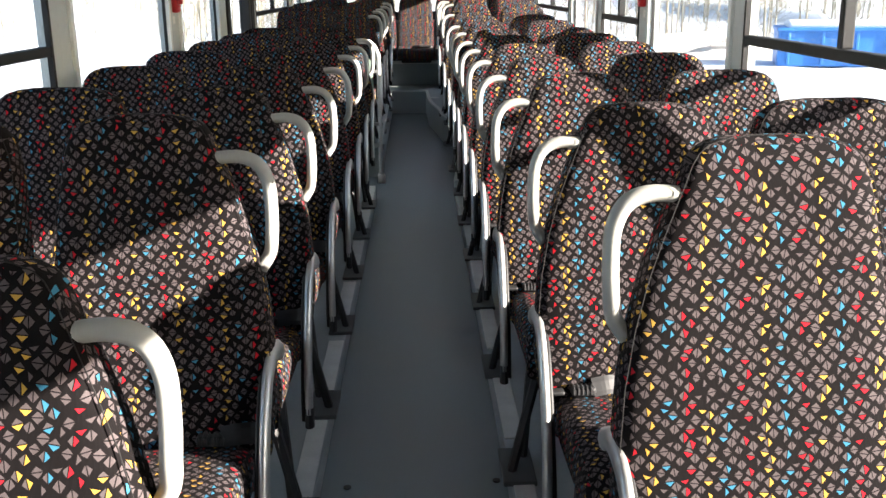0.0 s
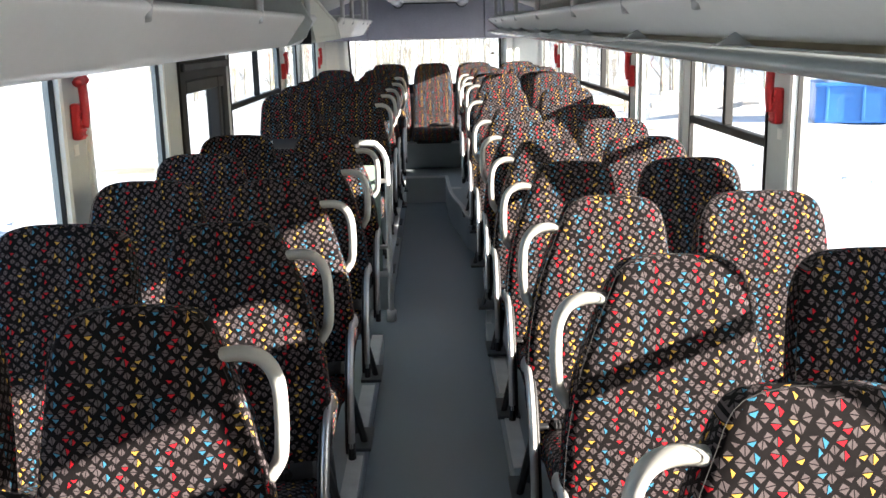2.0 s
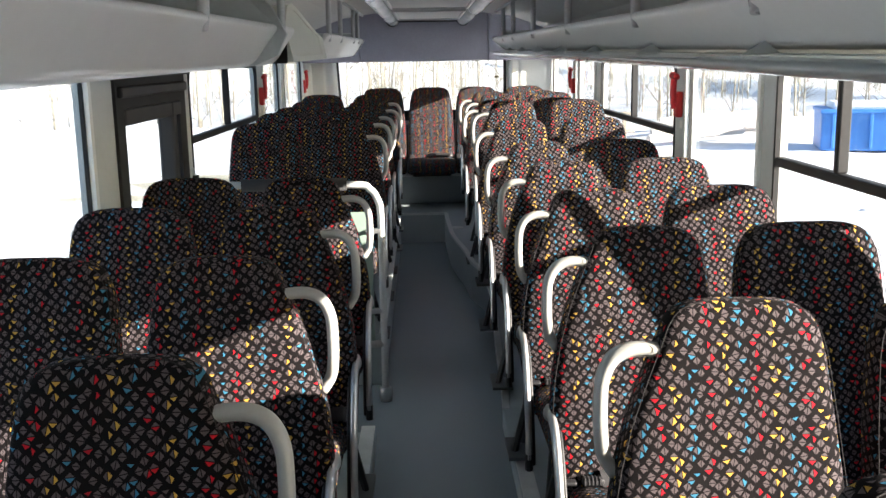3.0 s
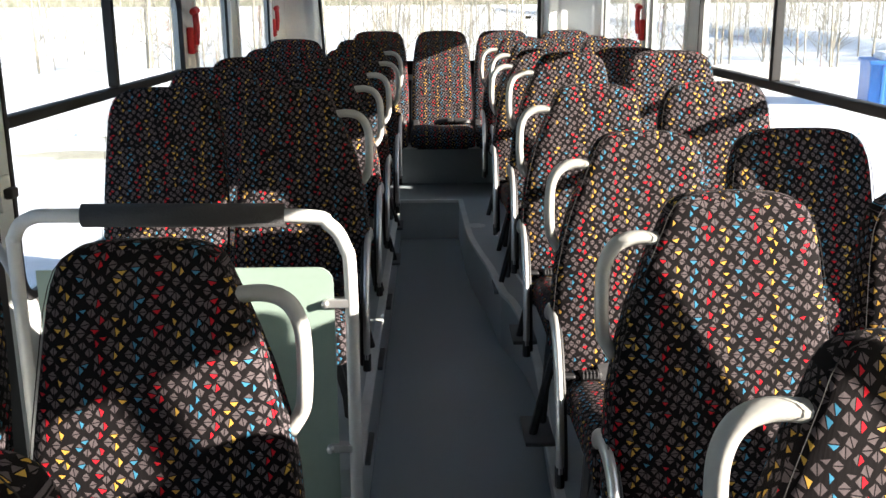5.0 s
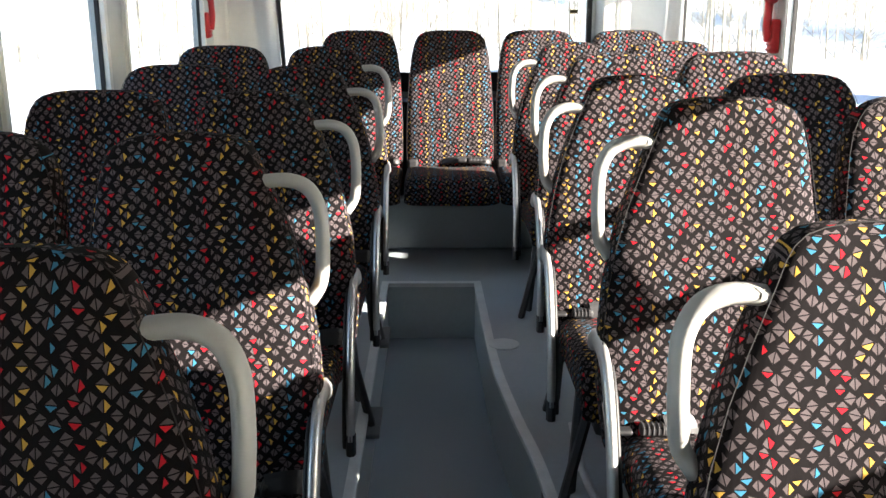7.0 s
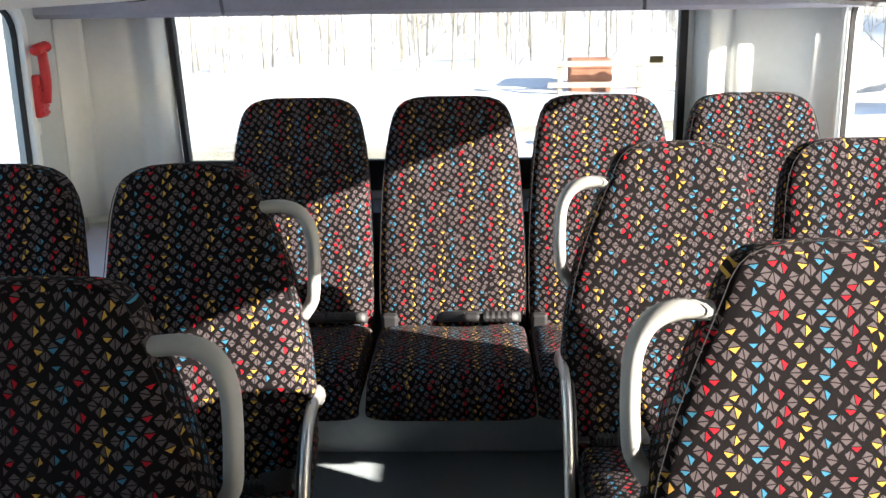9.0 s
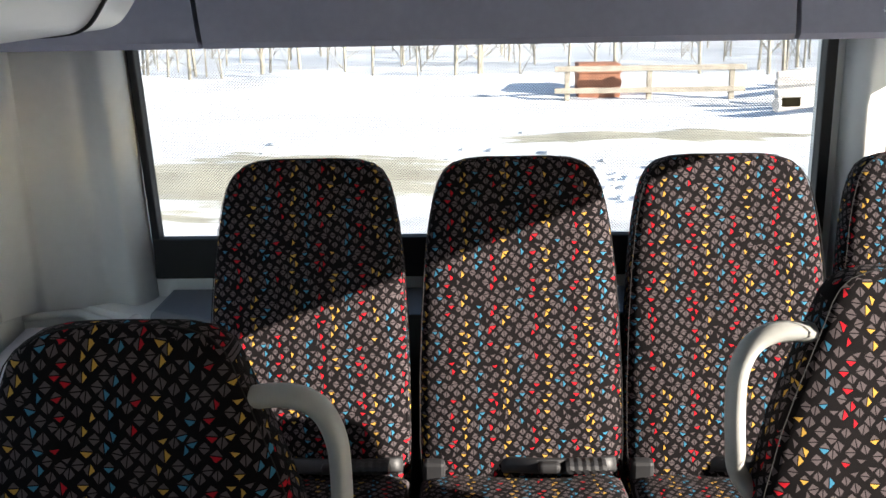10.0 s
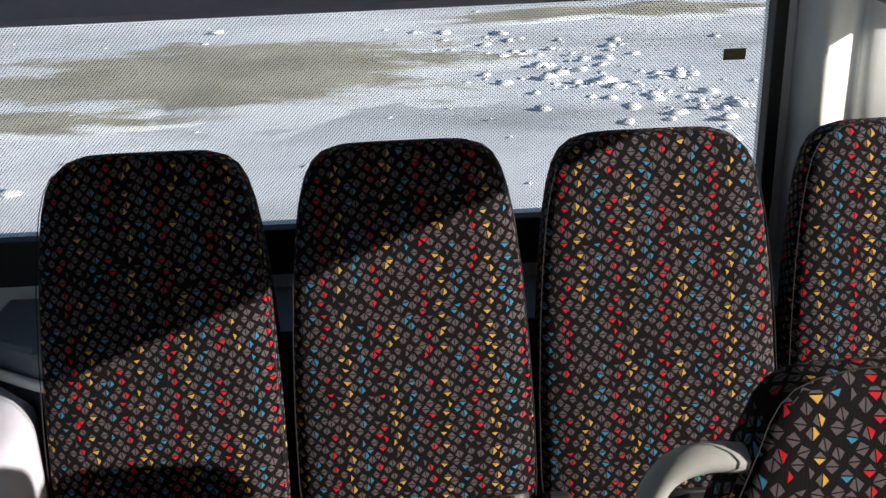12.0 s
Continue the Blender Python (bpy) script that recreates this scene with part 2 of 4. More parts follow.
add_slush(M_SNOW)
M_MUD = mat("wet_sand_track", (0.43, 0.405, 0.32), 0.75, vary=0.35, scale=0.8, bump=0.4, bump_scale=20)


def thaw(m):
    """The patch goes over into slush and snow towards its rim."""
    n, l = m.node_tree.nodes, m.node_tree.links
    b = n["Principled BSDF"]
    old = b.inputs["Base Color"].links[0].from_socket
    at = n.new("ShaderNodeAttribute")
    at.attribute_name = "rim"
    co = n.new("ShaderNodeTexCoord")
    mp = n.new("ShaderNodeMapping")
    mp.inputs["Scale"].default_value = (0.6, 1.3, 1)
    l.new(co.outputs["Object"], mp.inputs[0])
    no = n.new("ShaderNodeTexNoise")
    no.inputs["Scale"].default_value = 1.1
    no.inputs["Detail"].default_value = 10
    no.inputs["Roughness"].default_value = 0.68
    l.new(mp.outputs[0], no.inputs["Vector"])
    k = n.new("ShaderNodeMath")
    k.operation = 'MULTIPLY_ADD'
    l.new(at.outputs["Fac"], k.inputs[0])
    k.inputs[1].default_value = 0.62
    l.new(no.outputs[0], k.inputs[2])
    r = n.new("ShaderNodeValToRGB")
    r.color_ramp.elements[0].position, r.color_ramp.elements[1].position = 0.88, 1.06
    l.new(k.outputs[0], r.inputs[0])
    mx = n.new("ShaderNodeMix")
    mx.data_type = 'RGBA'
    l.new(r.outputs[0], mx.inputs["Factor"])
    l.new(old, mx.inputs["A"])
    mx.inputs["B"].default_value = (0.80, 0.82, 0.85, 1)
    l.new(mx.outputs["Result"], b.inputs["Base Color"])


thaw(M_MUD)
M_BARK = mat("bare_birch_bark", (0.36, 0.33, 0.27), 0.9, vary=0.5, scale=3)
M_BLUE = mat("blue_container_paint", (0.04, 0.19, 0.55), 0.45, vary=0.25, scale=1.5)
M_WOOD = mat("weathered_planks", (0.42, 0.37, 0.30), 0.8, vary=0.35, scale=4)
M_BRICK = mat("red_brown_boards", (0.34, 0.15, 0.09), 0.8, vary=0.35, scale=4)


# ---- mesh helpers ----
def mesh_of(bm, name, material, smooth=False):
    me = bpy.data.meshes.new(name)
    bmesh.ops.recalc_face_normals(bm, faces=bm.faces[:])
    uvl = bm.loops.layers.uv.new("UVMap")
    for f in bm.faces:
        f.smooth = smooth
        n = f.normal
        for lp in f.loops:
            c = lp.vert.co
            if abs(n.z) > 0.75:
                lp[uvl].uv = (c.x, c.y)
            elif abs(n.x) > 0.85:
                lp[uvl].uv = (c.y + 0.3, c.z)
            else:
                lp[uvl].uv = (c.x, c.z)
    bm.to_mesh(me)
    bm.free()
    me.materials.append(material)
    return me


def part(name, bm, material, parent=None, label="", smooth=False):
    ob = new(name, mesh_of(bm, name, material, smooth))
    ob.parent = parent
    if label:
        ob["label"] = label
    return ob


def thing(name, label, category, group="", kind="", at=(0, 0, 0)):
    ob = new(name)
    ob.empty_display_size = 0.1
    ob.location = at
    return tagged(ob, label, category, group, kind)


def box(bm, lo, hi, r=0.0, seg=2):
    """A box from corner lo to corner hi with rounded edges."""
    b = bmesh.new()
    bmesh.ops.create_cube(b, size=1)
    s = Vector(hi) - Vector(lo)
    mid = (Vector(hi) + Vector(lo)) / 2
    for v in b.verts:
        v.co = Vector((v.co.x * s.x, v.co.y * s.y, v.co.z * s.z)) + mid
    if r:
        bmesh.ops.bevel(b, geom=b.edges[:], offset=min(r, min(abs(c) for c in s) * 0.49), segments=seg, affect='EDGES', profile=0.5)
    me = bpy.data.meshes.new("t")
    b.to_mesh(me)
    b.free()
    bm.from_mesh(me)
    bpy.data.meshes.remove(me)
    return bm


def bx(lo, hi, r=0.0, seg=2):
    return box(bmesh.new(), lo, hi, r, seg)


def smooth_path(pts, n=5):
    """Points along a Catmull-Rom curve through pts."""
    p = [Vector(a) for a in pts]
    p = [2 * p[0] - p[1]] + p + [2 * p[-1] - p[-2]]
    out = []
    for i in range(1, len(p) - 2):
        for k in range(n):
            t = k / n
            a, b, c, d = p[i - 1:i + 3]
            out.append(0.5 * ((2 * b) + (c - a) * t + (2 * a - 5 * b + 4 * c - d) * t * t + (3 * b - a - 3 * c + d) * t ** 3))
    out.append(p[-2])
    return out


def sweep(bm, pts, ra, rb=None, n=8, side=(0, 1, 0)):
    """A tube along pts; ra across, rb along side."""
    rb = rb or ra
    rings = []
    side = Vector(side)
    for i, p in enumerate(pts):
        t = (pts[min(i + 1, len(pts) - 1)] - pts[max(i - 1, 0)]).normalized()
        u = side - t * side.dot(t)
        if u.length < 0.05:
            u = Vector((1, 0, 0)) - t * t.x
        u.normalize()
        w = t.cross(u)
        rings.append([bm.verts.new(p + u * rb * math.cos(2 * math.pi * k / n) + w * ra * math.sin(2 * math.pi * k / n)) for k in range(n)])
    for a, b in zip(rings, rings[1:]):
        for k in range(n):
            bm.faces.new((a[k], a[(k + 1) % n], b[(k + 1) % n], b[k]))
    bm.faces.new(rings[0])
    bm.faces.new(rings[-1][::-1])
    return bm


def tube(pts, ra, rb=None, n=8, curve=5, side=(0, 1, 0)):
    return sweep(bmesh.new(), smooth_path(pts, curve) if curve else [Vector(p) for p in pts], ra, rb, n, side)


def extrude_profile(prof, y0, y1, steps=1, rise=0.0):
    """A closed x-z profile carried along y, rising a little."""
    bm = bmesh.new()
    rows = []
    for i in range(steps + 1):
        y = y0 + (y1 - y0) * i / steps
        rows.append([bm.verts.new((x, y, z + rise * (y - 2.0))) for x, z in prof])
    n = len(prof)
    for a, b in zip(rows, rows[1:]):
        for k in range(n):
            bm.faces.new((a[k], a[(k + 1) % n], b[(k + 1) % n], b[k]))
    bm.faces.new(rows[0])
    bm.faces.new(rows[-1][::-1])
    return bm


def plan_slab(outline, z0, z1, r=0.0):
    """A slab over a plan outline."""
    bm = bmesh.new()
    lo = [bm.verts.new((x, y, z0)) for x, y in outline]
    hi = [bm.verts.new((x, y, z1)) for x, y in outline]
    n = len(outline)
    for k in range(n):
        bm.faces.new((lo[k], lo[(k + 1) % n], hi[(k + 1) % n], hi[k]))
    bm.faces.new(lo[::-1])
    bm.faces.new(hi)
    return bm


# ---- floor ----
WX = 1.12
FRONT, REAR = -3.0, 10.36
floor = part("floor", bx((-WX - 0.08, FRONT, -0.12), (WX + 0.08, REAR + 0.1, 0.0)), M_LINO)
tagged(floor, "dark grey vinyl aisle floor of the bus", "floor", kind="structure")
LEDGE = 0.08
led_l = part("floor_ledge", bx((-WX, FRONT, 0.001), (-0.262, 4.98, LEDGE), 0.006), M_LEDGE)
tagged(led_l, "low grey vinyl ledge under the seats", "ledge", kind="structure")
led_r = part("floor_ledge", bx((0.262, FRONT, 0.001), (WX, 5.2, LEDGE), 0.006), M_LEDGE)
tagged(led_r, "low grey vinyl ledge under the seats", "ledge", kind="structure")
PLAT = 0.25
right_edge = [tuple(p)[:2] for p in smooth_path([(0.24, 7.41, 0), (0.225, 7.6, 0), (0.205, 7.85, 0), (0.17, 8.12, 0), (0.135, 8.5, 0), (0.12, 9.0, 0), (0.11, 9.45, 0)], 4)]
plat = part("floor_platform", plan_slab([(WX, 7.41)] + right_edge + [(-0.265, 9.45), (-0.26, 7.2), (-0.255, 5.78), (-WX, 5.78), (-WX, 10.3), (WX, 10.3)], 0.001, PLAT), M_LEDGE)
tagged(plat, "raised grey vinyl floor platform round the sunken aisle", "platform", kind="structure")
# the ledge climbs to the platform behind a curved fairing
slope_edge = smooth_path([(0.24, 7.41, PLAT), (0.275, 7.28, 0.240), (0.312, 7.08, 0.195), (0.33, 6.86, 0.135), (0.328, 6.65, 0.095), (0.315, 6.42, 0.081), (0.30, 6.0, LEDGE), (0.285, 5.5, LEDGE), (0.265, 5.2, LEDGE)], 4)


def slope_z(y):
    marks = [(5.2, LEDGE), (5.757, 0.11), (6.48, 0.165), (7.2, 0.235), (7.41, PLAT)]
    for (a, za), (b, zb) in zip(marks, marks[1:]):
        if y <= b:
            return za + (zb - za) * (y - a) / (b - a)
    return PLAT


def slope_mesh():
    bm = bmesh.new()
    rows = []
    for p in slope_edge:
        z = slope_z(p.y)
        rows.append([bm.verts.new(v) for v in ((p.x, p.y, 0.001), (p.x, p.y, p.z), (0.41, p.y, p.z + 0.15 * (z - p.z)), (0.47, p.y, z), (WX, p.y, z), (WX, p.y, 0.001))])
    for a, b in zip(rows, rows[1:]):
        for k in range(6):
            bm.faces.new((a[k], a[(k + 1) % 6], b[(k + 1) % 6], b[k]))
    bm.faces.new(rows[0])
    bm.faces.new(rows[-1][::-1])
    return bm


sm = part("floor_slope", slope_mesh(), M_LEDGE)
tagged(sm, "grey vinyl ledge rising to the platform behind a curved fairing", "ledge", kind="structure")


def flat_strip(pts, w=0.026, h=0.004):
    """A flat edge strip that lies along pts, on their outer side."""
    bm = bmesh.new()
    rows = []
    for i, p in enumerate(pts):
        t = pts[min(i + 1, len(pts) - 1)] - pts[max(i - 1, 0)]
        o = Vector((-t.y, t.x, 0)).normalized()
        rows.append([bm.verts.new(v) for v in (p - o * 0.004 - Vector((0, 0, 0.014)), p - o * 0.004 + Vector((0, 0, h * 0.6)), p + Vector((0, 0, h)), p + o * w + Vector((0, 0, h)), p + o * (w + 0.002) - Vector((0, 0, 0.002)))])
    for a, b in zip(rows, rows[1:]):
        for k in range(5):
            bm.faces.new((a[k], a[(k + 1) % 5], b[(k + 1) % 5], b[k]))
    bm.faces.new(rows[0])
    bm.faces.new(rows[-1][::-1])
    return bm


def at_plat(pts):
    return [Vector((x, y, PLAT)) for x, y in pts]


for pts in (slope_edge[::-1] + at_plat(right_edge[1:]), at_plat([(0.136, 9.45), (-0.291, 9.45)]), at_plat([(-0.265, 9.45), (-0.26, 7.2), (-0.255, 5.8)])):
    tr = part("floor_trim", flat_strip([Vector(p) for p in pts][::-1]), M_TRIM, None)
    tagged(tr, "worn grey metal edge strip round the aisle well", "trim", kind="structure")
bench = part("rear_bench_step", bx((-0.66, 10.02, PLAT), (WX, 10.34, 0.52), 0.012), M_LEDGE)
tagged(bench, "dark vinyl covered step under the rear seats", "step", kind="structure")
bt = part("step_trim", bx((-0.66, 10.0, 0.498), (WX, 10.022, 0.525), 0.004), M_TRIM)
tagged(bt, "grey metal nosing along the rear step", "trim", kind="structure")

# ---- walls with windows ----
SILL, TOP = 0.72, 1.56
R_WIN = [(-1.6, 0.40, 0), (0.45, 1.95, 1), (2.10, 3.30, 0), (3.54, 4.51, 1), (4.67, 5.60, 0), (5.82, 7.72, 1), (7.94, 8.74, 0), (8.90, 10.2, 0)]
L_WIN = [(-1.6, 0.0, 0), (0.2, 1.82, 1), (2.02, 3.30, 0), (3.54, 4.45, 0), (5.82, 7.64, 1), (7.87, 8.64, 0), (8.87, 9.98, 0)]
BAR = 1.185


def rounded_rect(y0, y1, z0, z1, r, n=4):
    pts = []
    for cy, cz, a in ((y1 - r, z1 - r, 0), (y0 + r, z1 - r, 90), (y0 + r, z0 + r, 180), (y1 - r, z0 + r, 270)):
        for k in range(n + 1):
            t = radians(a + 90 * k / n)
            pts.append((cy + r * math.cos(t), cz + r * math.sin(t)))
    return pts


def ring(xs0, xs1, outer, inner):
    """A frame between two outlines in the y-z plane, from xs0 to xs1."""
    bm = bmesh.new()
    loops = []
    for x in (xs0, xs1):
        for pts in (outer, inner):
            loops.append([bm.verts.new((x, y, z)) for y, z in pts])
    o0, i0, o1, i1 = loops
    n = len(outer)
    for k in range(n):
        j = (k + 1) % n
        bm.faces.new((o0[k], o0[j], i0[j], i0[k]))
        bm.faces.new((o1[k], o1[j], i1[j], i1[k]))
        bm.faces.new((o0[k], o0[j], o1[j], o1[k]))
        bm.faces.new((i0[k], i0[j], i1[j], i1[k]))
    return bm


def side_wall(s, wins, name):
    spans = sorted((a, b) for a, b, _ in wins)
    if s < 0:
        spans = sorted(spans + [(4.72, 5.70)])
    a, b = (WX, WX + 0.04) if s > 0 else (-WX - 0.04, -WX)
    bm = bmesh.new()
    box(bm, (a, FRONT, TOP), (b, REAR + 0.05, 2.0))
    box(bm, (a, FRONT, -0.1), (b, REAR + 0.05, SILL))
    ys = [FRONT] + [v for sp in spans for v in sp] + [REAR + 0.05]
    for y0, y1 in zip(ys[0::2], ys[1::2]):
        box(bm, (a, y0, SILL), (b, y1, TOP))
    w = part(name, bm, M_PILLAR)
    tagged(w, "grey plastic bus side wall with window pillars", "wall", kind="structure")
    k = 0
    for y0, y1, slider in wins:
        k += 1
        win = thing("window_%d" % (k + (0 if s > 0 else 20)), "bus side window with black rubber frame" + (" and sliding upper panes" if slider else ""), "window", kind="structure", at=(s * WX, (y0 + y1) / 2, SILL))
        o = Vector((s * WX, (y0 + y1) / 2, SILL))
        h0, h1 = (y0 - y1) / 2, (y1 - y0) / 2
        x0, x1 = (-0.005 if s > 0 else 0.005), s * 0.012
        if slider:
            part("window_frame", ring(x0, x1, rounded_rect(h0 - 0.005, h1 + 0.005, -0.008, 1.526 - SILL, 0.05), rounded_rect(h0 + 0.012, h1 - 0.012, 0.012, 1.503 - SILL, 0.06)), M_RUBBER, win)
        else:
            part("window_trim", ring(-s * 0.012, s * 0.004, rounded_rect(h0 - 0.024, h1 + 0.024, -0.024, TOP - SILL + 0.01, 0.08), rounded_rect(h0 + 0.004, h1 - 0.004, 0.004, TOP - SILL - 0.006, 0.075)), M_WALL, win, "pale grey rounded trim")
            part("window_frame", ring(s * 0.004, s * 0.018, rounded_rect(h0 - 0.004, h1 + 0.004, -0.004, TOP - SILL + 0.004, 0.06), rounded_rect(h0 + 0.009, h1 - 0.009, 0.010, TOP - SILL - 0.011, 0.075)), M_RUBBER, win)
        g = part("pane", bx((s * 0.022 - 0.002, h0, 0.0), (s * 0.022 + 0.002, h1, TOP - SILL)), M_GLASS, win)
        g.visible_shadow = False
        if slider:
            part("window_header", bx((min(0, s * 0.04), h0, 1.518 - SILL), (max(0, s * 0.04), h1, TOP - SILL)), M_PILLAR, win)
            part("slider_bar", bx((min(x0, s * 0.03), h0 + 0.012, BAR - SILL - 0.016), (max(x0, s * 0.03), h1 - 0.012, BAR - SILL + 0.016), 0.006), M_RUBBER, win)
            part("slider_post", bx((min(x0, s * 0.03), -0.014, BAR - SILL + 0.016), (max(x0, s * 0.03), 0.014, 1.51 - SILL), 0.005), M_RUBBER, win)
    return w


side_wall(1, R_WIN, "wall_right")
side_wall(-1, L_WIN, "wall_left")

# middle door in the left wall
door = thing("door_1", "closed bus door with black frame and glass pane", "door", kind="structure", at=(-WX, 5.21, 0.02))
part("door_frame", ring(0.012, -0.06, [(-0.49, 0.0), (0.49, 0.0), (0.49, 1.54), (-0.49, 1.54)], [(-0.40, 0.15), (0.38, 0.15), (0.38, 1.36), (-0.40, 1.36)]), M_RUBBER, door)
part("door_leaf_edge", bx((-0.05, -0.40, 1.30), (0.016, 0.40, 1.36), 0.008), M_BLACK, door)
dg = part("pane", bx((-0.034, -0.40, 0.15), (-0.03, 0.38, 1.36)), M_GLASS, door)
dg.visible_shadow = False
part("door_post", bx((-0.05, 0.24, 0.15), (0.02, 0.30, 1.36), 0.01), M_BLACK, door)
part("door_header_slat", bx((-0.03, -0.47, 1.40), (0.03, 0.47, 1.44), 0.008), M_BLACK, door)
part("door_header_slat", bx((-0.03, -0.47, 1.47), (0.04, 0.47, 1.52), 0.008), M_BLACK, door)

# ---- rear wall ----
RY = 10.36
rw = bmesh.new()
X0, X1 = -0.81, 0.70
box(rw, (-WX - 0.07, RY, -0.1), (WX + 0.07, RY + 0.08, 1.06))
box(rw, (-WX - 0.07, RY, 1.62), (WX + 0.07, RY + 0.08, 2.0))
box(rw, (-WX - 0.07, RY, 1.06), (X0 - 0.03, RY + 0.08, 1.62))
box(rw, (X1, RY, 1.06), (WX + 0.07, RY + 0.08, 1.62))
w = part("wall_rear", rw, M_WALL)
tagged(w, "light grey plastic rear wall of the bus", "wall", kind="structure")
rwin = thing("window_40", "rear window with perforated film and black band", "window", kind="structure", at=(0, RY, 1.0))
part("window_frame", bx((X0 - 0.01, -0.014, -0.02), (X1 + 0.01, 0.02, 0.075), 0.004), M_RUBBER, rwin)
lean = bx((X0 - 0.012, -0.010, 0.07), (X0 + 0.006, 0.03, 0.63), 0.003)
for v in lean.verts:
    v.co.x -= 0.045 * (v.co.z - 0.07)
part("window_frame", lean, M_RUBBER, rwin)
part("window_frame", bx((X1 - 0.012, -0.012, 0.07), (X1 + 0.012, 0.03, 0.63), 0.003), M_RUBBER, rwin)
g = part("pane", bx((X0 - 0.03, 0.012, 0.06), (X1, 0.016, 0.63)), M_DOTGLASS, rwin)
g.visible_shadow = False
part("sticker", bx((0.605, 0.006, 0.358), (0.645, 0.011, 0.378)), M_OLIVE, rwin)
# ledge under the window and moulded corners
def soften(bm, r, seg=3, low=0.0):
    """Rounds the edges that lie above low."""
    bmesh.ops.bevel(bm, geom=[e for e in bm.edges if min(v.co.z for v in e.verts) > low], offset=r, segments=seg, affect='EDGES', profile=0.5)
    return bm


sl = part("rear_ledge", soften(plan_slab([(-0.79, 10.195), (-0.66, 10.124), (-0.60, 10.124), (-0.60, 10.165), (WX, 10.165), (WX, RY), (-0.79, RY)], 0.5, 0.955), 0.018, 3, 0.6), M_DARKLEDGE)
tagged(sl, "dark blue grey ledge below the rear window", "ledge", kind="structure")
cb_ = part("corner_base", plan_slab([(-1.118, 10.292), (-1.01, 10.312), (-0.94, 10.279), (-0.80, 10.198), (-0.793, 10.195), (-0.793, RY - 0.002), (-1.118, RY - 0.002)], 0.84, 0.934), M_WALL)
tagged(cb_, "light grey base of the moulded corner panel", "panel", kind="structure")


def corner(s, x_in):
    prof = [Vector((s * WX, 10.19, 0)), Vector((s * (WX - 0.025), 10.235, 0)), Vector((s * (WX - 0.08), 10.27, 0)), Vector((x_in + s * 0.13, 10.295, 0)), Vector((x_in + s * 0.10, 10.315, 0)), Vector((x_in + s * 0.07, 10.305, 0)), Vector((x_in + s * 0.035, 10.290, 0)), Vector((x_in + s * 0.012, 10.315, 0)), Vector((x_in, RY - 0.002, 0))]
    pts = smooth_path(prof, 6)
    out = [(p.x, p.y) for p in pts] + [(s * (WX), RY - 0.002)]
    c = part("corner_panel", plan_slab(out, 0.93, 1.62), M_WALL, None, smooth=False)
    for f in c.data.polygons:
        f.use_smooth = abs(f.normal.z) < 0.5
    for v in c.data.vertices:
        if s < 0 and v.co.x > -WX + 0.06 and v.co.z > 1.1:
            v.co.x -= 0.028
    return tagged(c, "moulded light grey corner panel", "panel", kind="structure")


corner(-1, X0 - 0.010)
corner(1, X1 + 0.03)

# overhead panel above the rear window
hp = thing("rear_header", "lilac grey overhead panel above the rear window", "panel", kind="structure", at=(0, 10.078, 1.518))
for xa, xb in ((-WX, -0.606), (-0.596, 0.528), (0.538, WX)):
    prof = [(0.0, 0.012), (0.012, 0.0), (0.26, 0.0), (0.26, 0.42), (0.05, 0.42)]
    bm = bmesh.new()
    a = [bm.verts.new((xa, y, z)) for y, z in prof]
    b = [bm.verts.new((xb, y, z)) for y, z in prof]
    for k in range(len(prof)):
        j = (k + 1) % len(prof)
        bm.faces.new((a[k], a[j], b[j], b[k]))
    bm.faces.new(a)
    bm.faces.new(b[::-1])
    for v in bm.verts:
        if v.co.z > 0.3 and -0.7 < v.co.x < -0.5:
            v.co.x -= 0.05
    part("header_panel", bm, M_HEAD, hp)

# ---- ceiling and luggage racks ----
ceil_prof = [(-WX, 1.62), (-1.02, 1.80), (-0.75, 1.90), (-0.4, 1.95), (0.4, 1.95), (0.75, 1.90), (1.02, 1.80), (WX, 1.62), (WX + 0.02, 2.0), (-WX - 0.02, 2.0)]
ceiling = part("ceiling", extrude_profile(ceil_prof, FRONT, REAR), M_CEIL)
tagged(ceiling, "grey ceiling liner of the bus", "ceiling", kind="structure")
# unseen closing wall, added in black so less light reaches the seat fronts
fw = part("wall_front", bx((-WX - 0.07, FRONT - 0.08, -0.1), (WX + 0.07, FRONT, 2.0)), M_BLACK)
tagged(fw, "unseen black closing wall added to dim the light on the seat fronts", "wall", kind="structure")
cp = part("ceiling_panel", bx((-0.30, FRONT + 0.02, 1.868), (0.30, 10.07, 1.945), 0.004), M_SATIN)
tagged(cp, "satin pale grey middle panel of the ceiling", "ceiling", kind="structure")
for s in (-1, 1):
    dt = part("air_duct", tube([(s * 0.31, FRONT + 0.05, 1.88), (s * 0.31, 10.07, 1.88)], 0.052, 0.052, 18, 0, (0, 0, 1)), M_SATIN, None, smooth=True)
    tagged(dt, "rounded silvery air duct along the ceiling", "duct", kind="structure")
    sl = part("duct_seal", tube([(s * 0.31, 10.04, 1.88), (s * 0.31, 10.074, 1.88)], 0.060, 0.060, 18, 0, (0, 0, 1)), M_RUBBER, None, smooth=True)
    tagged(sl, "black rubber seal where the duct meets the rear panel", "seal", kind="structure")
hs = part("header_seal", bx((-0.30, 10.05, 1.858), (0.30, 10.075, 1.869), 0.003), M_RUBBER)
tagged(hs, "thin black seal along the top of the rear panel", "seal", kind="structure")


RISE = 0.0095


